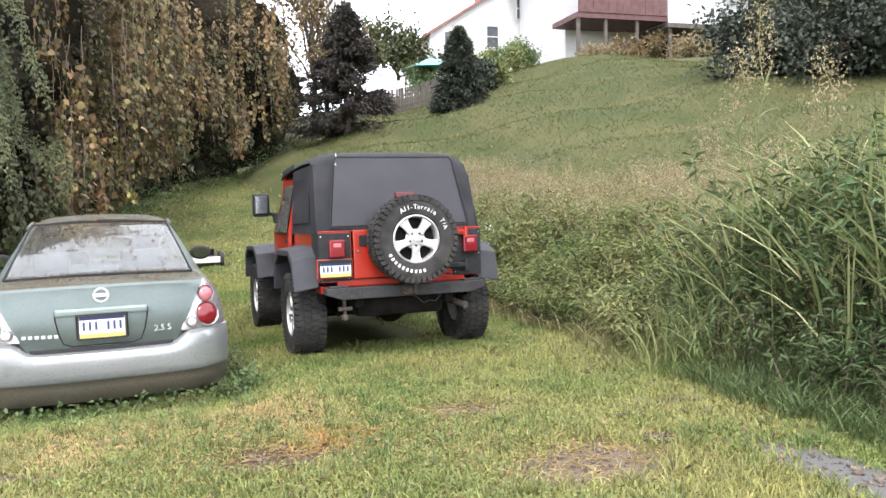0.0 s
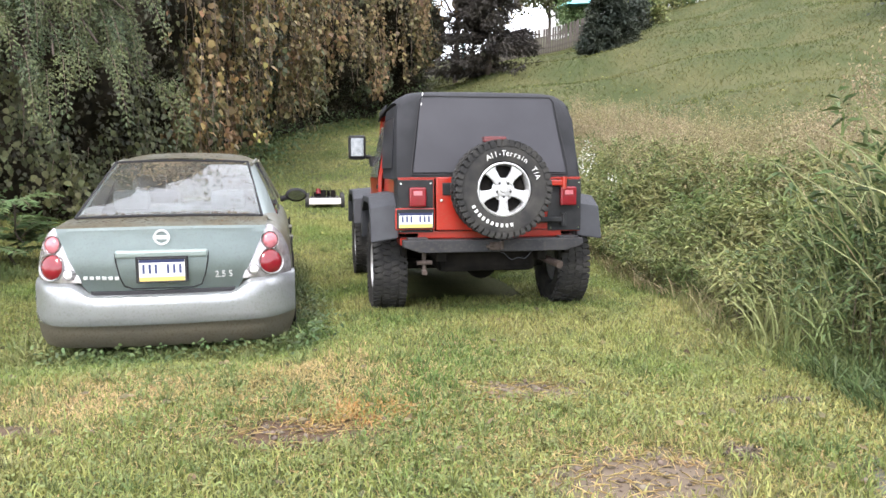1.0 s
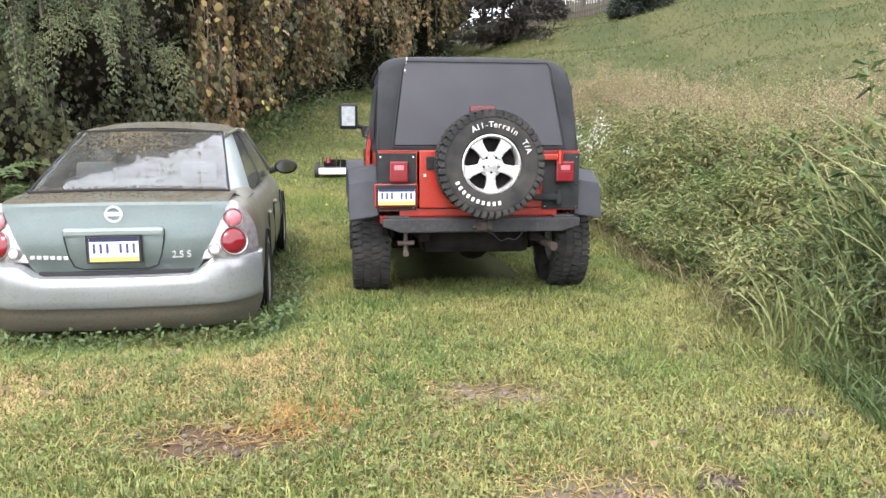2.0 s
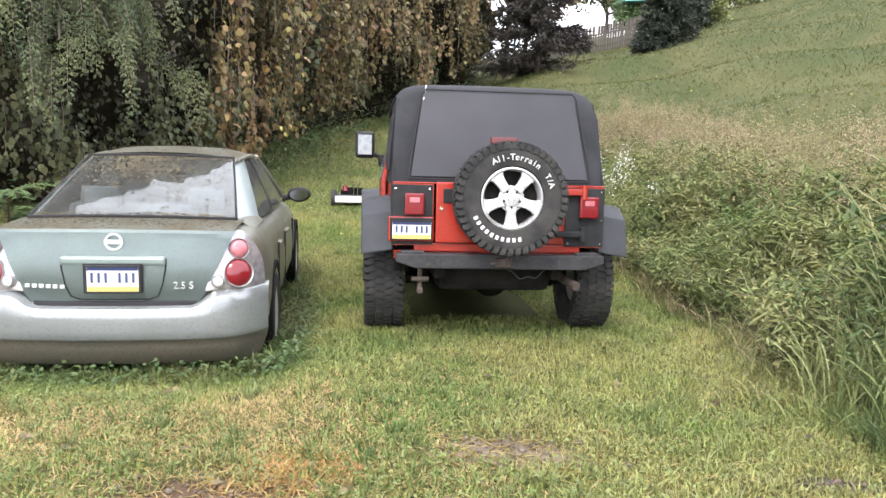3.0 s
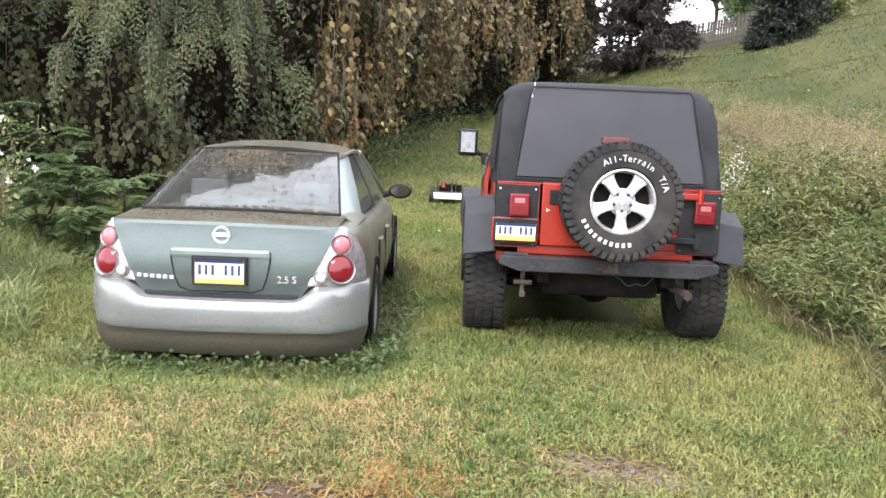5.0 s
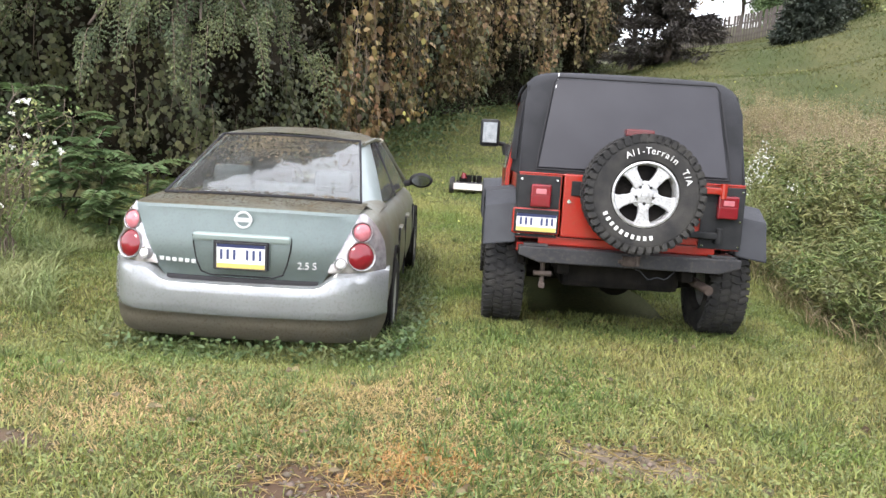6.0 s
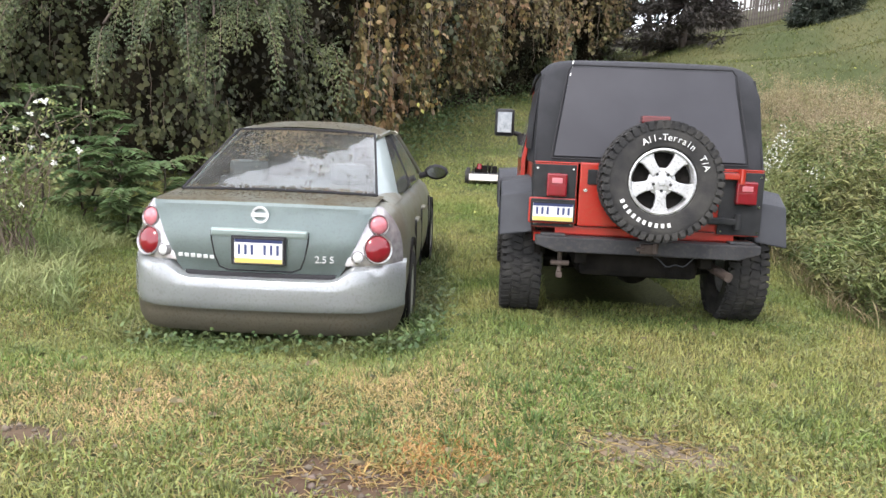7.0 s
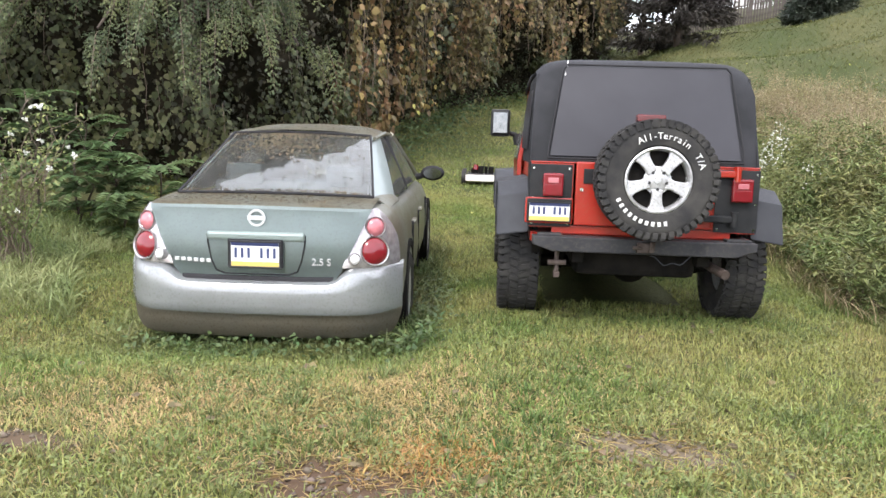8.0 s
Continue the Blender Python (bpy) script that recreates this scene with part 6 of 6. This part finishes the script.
y = rng.uniform(-0.6, 2.5, n)
x = -4.25 - 0.18 * y - 0.4 * np.sin(1.3 * y) - 2.6 * rng.random(n) ** 1.3
H = 0.08 + 0.17 * rng.random(n) ** 1.5
tagged(blade_mesh("rough_grass", np.stack([x, y, height(x, y) - 0.01], 1), H, 0.009, rng.normal(size=(n, 2)) * H[:, None] * 0.7, REED, segs=3), "uncut pale grass along the thicket's edge", "grass", kind="stuff")
x0, y0 = -5.15, 0.55
rose = thing("flowering_shrub", "leggy shrub with small white flowers", "shrub", pose(x0, y0, gz(x0, y0)))
stems, P, F = [], [], []
for i in range(46):
    e = np.array([rng.normal() * 0.42 - 0.25, rng.normal() * 0.4, 0.55 + 0.85 * rng.random()])
    p = limb((rng.normal() * 0.15, rng.normal() * 0.15, -0.02), e, 0.12)
    stems.append(p)
    q = p[2:][rng.integers(0, 7, 46)]
    P.append(q + rng.normal(size=q.shape) * 0.06)
    if rng.random() < 0.7:
        F.append(p[-1] + rng.normal(size=3) * 0.04)
P = np.concatenate(P)
tubes("stem", stems, [(0.006, 0.003)] * len(stems), TWIG, rose, 4)["kind"] = "stuff"
leaf_mesh("leaves", P, rnd(len(P)), rnd(len(P)) * 0.6 + [0, -0.4, 1], 0.045, 0.026, WEED, rose)["kind"] = "stuff"
F = np.repeat(np.array(F), 6, 0)
leaf_mesh("white_blossoms", F + rnd(len(F)) * 0.004, rnd(len(F)) + [0, -0.5, 0.4], rnd(len(F)) * 0.4 + [0, -1, 0.6], 0.036, 0.028, PETAL, rose)["kind"] = "stuff"

# ---- weedy bank ----
def weeds(name, label, n, ylo, yhi, dlo, dhi, h, mat, leaf, per, group_mat=TWIG, seed_mat=None, power=1.0):
    """Leafy stems standing on the bank between two distances from its toe."""
    y = ylo + (yhi - ylo) * rng.random(n) ** power
    d = dlo + (dhi - dlo) * rng.random(n)
    x = toe(y) + d
    z = height(x, y)
    clump = 0.5 + 0.5 * np.sin(2.9 * x + 1.3 * np.sin(1.7 * y)) * np.sin(2.3 * y + 1.1 * np.sin(2.1 * x))
    H = h * (0.45 + 0.5 * rng.random(n) + 0.6 * clump)
    lean = rng.normal(size=(n, 2)) * 0.28 * H[:, None] - np.array([[0.18, 0.08]]) * H[:, None]
    far = np.linalg.norm(lean, axis=1, keepdims=True)
    lean = lean * np.minimum(1, 0.7 * H[:, None] / np.maximum(far, 1e-6))
    t = rng.random((n, per)) ** 0.8
    P = np.stack([x[:, None] + lean[:, :1] * t ** 1.5, y[:, None] + lean[:, 1:] * t ** 1.5, z[:, None] + H[:, None] * t], 2).reshape(-1, 3)
    m = len(P)
    P = P + rnd(m) * 0.025
    ob = thing(name, label, "weeds", kind="stuff")
    tagged(leaf_mesh("weed_leaf", P, rnd(m) * [1, 1, 0.5] + [-0.2, -0.2, 0.05], rnd(m) * 0.45 + [-0.3, -0.3, 1], leaf * (0.4 + 1.1 * rng.random(m)), leaf * 0.24, mat, ob, droop=0.3), kind="stuff")
    B = np.stack([x, y, z - 0.02], 1)
    tagged(blade_mesh("weed_stem", B, H * 1.05, 0.007, lean, group_mat, ob, segs=3), kind="stuff")
    if seed_mat:
        k = rng.random(n) < 0.6
        top = np.repeat(np.stack([x + lean[:, 0], y + lean[:, 1], z + H * 0.95], 1)[k], 22, 0)
        tagged(leaf_mesh("seed_head", top + rnd(len(top)) * [0.045, 0.045, 0.06], rnd(len(top)) + [0, 0, 0.6], rnd(len(top)), 0.030 if seed_mat is PETAL else 0.022, 0.016, seed_mat, ob), kind="stuff")


weeds("bank_weeds", "dense green weeds on the bank", 3600, -1.2, 10.0, -0.05, 1.9, 0.38, WEED, 0.085, 24)
weeds("near_bank_weeds", "green weeds among tall grass, coloured dark for shade", 900, -5.0, -0.6, 0.15, 2.2, 0.5, DARK_WEED, 0.075, 22)
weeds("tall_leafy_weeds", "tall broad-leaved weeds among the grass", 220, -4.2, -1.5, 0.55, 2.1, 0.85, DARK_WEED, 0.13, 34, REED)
weeds("tall_bank_weeds", "tall leafy weeds along the bank", 1000, -1.2, 7.0, 0.5, 1.7, 0.55, WEED, 0.09, 30, REED)
weeds("dry_bank_weeds", "tan dry weeds with seed heads on the upper bank", 1500, -0.5, 12.0, 1.0, 3.1, 0.62, WEED_DRY, 0.05, 18, WEED_DRY, WEED_DRY)

weeds("asters", "white-flowered asters behind the off-road vehicle", 40, 3.7, 4.7, -0.30, 0.10, 1.35, WEED, 0.05, 30, REED, PETAL)


def arching(name, label, n, ylo, yhi, dlo, dhi, h, w, mat, reach=0.55):
    y = ylo + (yhi - ylo) * rng.random(n)
    d = dlo + (dhi - dlo) * rng.random(n)
    x = toe(y) + d
    H = h * (0.5 + 0.75 * rng.random(n))
    lean = rng.normal(size=(n, 2)) * reach * H[:, None] * 0.6 + np.array([[-0.2, -0.1]]) * reach * H[:, None]
    far = np.linalg.norm(lean, axis=1, keepdims=True)
    lean = lean * np.minimum(1, 0.75 * H[:, None] / np.maximum(far, 1e-6))
    ob = blade_mesh(name, np.stack([x, y, height(x, y) - 0.02], 1), H, w * (0.6 + 0.8 * rng.random(n)), lean, mat, segs=5)
    return tagged(ob, label, "grass", kind="stuff")


arching("bank_grass", "arching grass on the bank", 14000, -2.0, 9.0, 0.0, 2.3, 0.48, 0.010, REED, 0.8)
arching("bank_foot_grass", "shaggy grass at the foot of the bank", 7000, -2.3, 9.0, -0.30, 0.35, 0.15, 0.007, WEED, 0.8)
arching("near_foot_grass", "rank grass at the foot of the bank, darkened for shade", 3600, -5.0, -2.0, -0.25, 0.45, 0.19, 0.008, DARK_WEED, 0.9)
arching("bank_thatch", "matted dry grass at the foot of the bank", 4200, -1.0, 9.0, -0.25, 0.8, 0.24, 0.007, WEED_DRY, 1.1)
arching("tall_grass", "tall arching reed-like grass on the bank", 520, -4.2, -1.5, 0.45, 1.9, 1.25, 0.017, REED, 0.85)
arching("pale_tall_grass", "pale arching grass blades over the bank", 300, -4.2, -1.2, 0.35, 1.8, 1.2, 0.016, PALE_REED, 1.0)
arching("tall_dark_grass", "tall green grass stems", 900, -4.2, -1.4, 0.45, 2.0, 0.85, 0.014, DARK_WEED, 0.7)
arching("dry_grass_blades", "dry pale grass blades", 300, -3.6, -0.8, 0.5, 1.9, 0.9, 0.011, WEED_DRY, 0.7)
# a few flowering stalks standing above the bank
for x, y, h in ((2.45, -1.9, 2.4), (2.5, -1.6, 1.95), (2.75, -2.2, 1.8), (2.15, -1.25, 1.6), (3.05, -2.6, 1.7)):
    z = gz(x, y)
    stalk = thing("plumed_grass_stalk", "tall grass stalk with a drooping seed plume", "grass", pose(x, y, z), group="plumed stalks on the bank")
    p = limb((0, 0, -0.03), (0.1 * rng.normal(), 0.1 * rng.normal(), h), 0.0, 12)
    tubes("stem", [p], [(0.006, 0.003)], REED, stalk, 5)
    m = 420
    top = p[-3:][rng.integers(0, 3, m)] + rnd(m) * [0.06, 0.06, 0.10]
    tagged(leaf_mesh("plume", top, rnd(m) * 0.6 + [0, 0, -0.6], rnd(m), 0.03, 0.013, WEED_DRY, stalk), kind="stuff")
    b = np.repeat(p[3:9], 2, 0)
    tagged(blade_mesh("leaf_blade", b, 0.22, 0.016, np.clip(rng.normal(size=(len(b), 2)), -1.2, 1.2) * 0.24, REED, stalk, segs=5), kind="stuff")


# ---- conifers and far trees ----
def conifer(name, label, x, y, h, r, mat, n=2600, gap=0.0):
    z = gz(x, y)
    tree = thing(name, label, "tree", pose(x, y, z))
    tubes("trunk", [np.array([(0, 0, -0.1), (0, 0, h * 0.5), (0, 0, h)])], [(0.14, 0.02)], BARK, tree, 8)
    k = 210
    t = rng.random(k) ** 1.15
    a = rng.random(k) * 2 * np.pi
    R = r * (1 - t) ** 0.85 * (0.75 + 0.4 * rng.random(k)) + 0.08
    z0 = 0.15 + t * (h - 0.25)
    paths = []
    for i in range(k):
        u = np.linspace(0, 1, 6)
        paths.append(np.stack([np.cos(a[i]) * R[i] * u, np.sin(a[i]) * R[i] * u, z0[i] - 0.22 * R[i] * u + 0.16 * R[i] * u ** 2], 1))
    tubes("bough", paths, [(0.016, 0.005)] * k, BARK, tree, 4)["kind"] = "stuff"
    m = n * 8
    i = rng.integers(0, k, m)
    u = 1 - rng.random(m) ** 1.5 * 0.9
    arr = np.array(paths)
    f = u * 5
    i0 = np.minimum(f.astype(int), 4)
    c = arr[i, i0] + (arr[i, i0 + 1] - arr[i, i0]) * (f - i0)[:, None]
    c = c + rnd(m) * 0.07
    D = np.stack([np.cos(a[i]), np.sin(a[i]), -0.25 + 0 * u], 1) + rnd(m) * 0.6
    tagged(leaf_mesh("crown", c, D, rnd(m) + [0, 0, 1], 0.19 * (0.6 + 0.8 * rng.random(m)), 0.05, mat, tree), "layered needle boughs", kind="stuff")
    return tree


conifer("pine_tree", "dark reddish pine with open boughs", 3.4, 22.3, 4.8, 1.9, NEEDLE_DARK, 4000)
conifer("spruce_tree", "dense dark green spruce on the slope", 8.1, 23.2, 3.4, 1.05, NEEDLE, 2600)


def broadleaf(name, label, x, y, h, r, mat, n, size, trunk=0.12, low=0.35, group=""):
    z = gz(x, y)
    tree = thing(name, label, "tree", pose(x, y, z), group=group)
    cs = []
    paths = [limb((0, 0, -0.1), (0.1, 0, h * 0.55), 0.0)]
    for i in range(13):
        a = rng.random() * 2 * np.pi
        rr = r * (0.35 + 0.55 * rng.random())
        e = (np.cos(a) * rr, np.sin(a) * rr, h * (low + (0.97 - low) * rng.random()))
        paths.append(limb((0.05, 0, h * (0.25 + 0.25 * rng.random())), e, 0.2))
        cs += [paths[-1][k] for k in (5, 6, 7, 8)]
    tubes("trunk", paths[:1], [(trunk, trunk * 0.6)], BARK, tree, 8)
    tubes("limb", paths[1:], [(trunk * 0.45, 0.012)] * 13, BARK, tree, 5)["kind"] = "stuff"
    cs = np.array(cs)
    i = rng.integers(0, len(cs), n)
    P = cs[i] + rnd(n) * r * np.array([0.17, 0.17, 0.15])
    tagged(leaf_mesh("crown", P, rnd(n) + [0, 0, -0.4], rnd(n) * 0.7 + [0, 0, 1], size * (0.6 + 0.8 * rng.random(n)), size * 0.7, mat, tree), "uneven leafy crown with gaps", kind="stuff")
    return tree


broadleaf("maple_tree", "sparse browning tree against pale sky", 4.6, 36.0, 7.5, 2.6, VINE_DRY, 3000, 0.20)
broadleaf("maple_tree", "sparse browning tree against pale sky", 2.6, 26.0, 8.0, 2.2, VINE_DRY, 2600, 0.16)
broadleaf("yard_tree", "hazy green tree behind the fence", 10.5, 44.0, 5.5, 3.0, VINE, 4000, 0.28)
broadleaf("dark_tree", "dark green tree beside the raised porch", 31.0, 35.0, 9.0, 4.6, NEEDLE, 9000, 0.32, low=0.1, group="trees beside the porch")
broadleaf("dark_tree", "dark green tree beside the raised porch", 36.5, 36.0, 10.0, 5.0, NEEDLE, 9000, 0.34, low=0.1, group="trees beside the porch")
broadleaf("dark_tree", "dark green tree beside the raised porch", 18.4, 15.0, 5.5, 3.0, VINE, 8000, 0.2, low=0.05, group="trees beside the porch")
broadleaf("dark_tree", "dark green tree beside the raised porch", 21.5, 13.5, 7.0, 3.6, NEEDLE, 9000, 0.22, low=0.05, group="trees beside the porch")
broadleaf("dark_tree", "dark green tree beside the raised porch", 23.5, 20.0, 7.0, 3.8, VINE, 9000, 0.24, low=0.05, group="trees beside the porch")
for x, y in ((16.2, 12.0), (18.8, 11.5), (20.2, 16.0), (23.5, 16.5), (15.8, 14.3)):
    broadleaf("dark_bush", "dark leafy bush at the edge of the slope", x, y, 2.6, 2.4, NEEDLE, 5200, 0.17, 0.05, 0.0, "bushes at the slope's edge")
for i, (x, y, h, r, mat) in enumerate(((9.4, 25.2, 1.5, 1.0, NEEDLE), (10.8, 27.0, 1.3, 1.2, WEED), (12.6, 30.5, 1.4, 1.5, WEED), (14.6, 33.0, 1.2, 1.4, SUMAC), (19.3, 32.4, 1.0, 1.4, WEED_DRY), (21.5, 31.6, 1.3, 1.8, VINE_DRY),
                                       (24.0, 31.0, 1.4, 1.6, WEED_DRY), (9.8, 35.5, 1.9, 1.3, SUMAC))):
    broadleaf("yard_shrub", "rough leafy shrub below the houses", x, y, h, r, mat, 2600, 0.14, 0.04, 0.1, "shrubs below the houses")
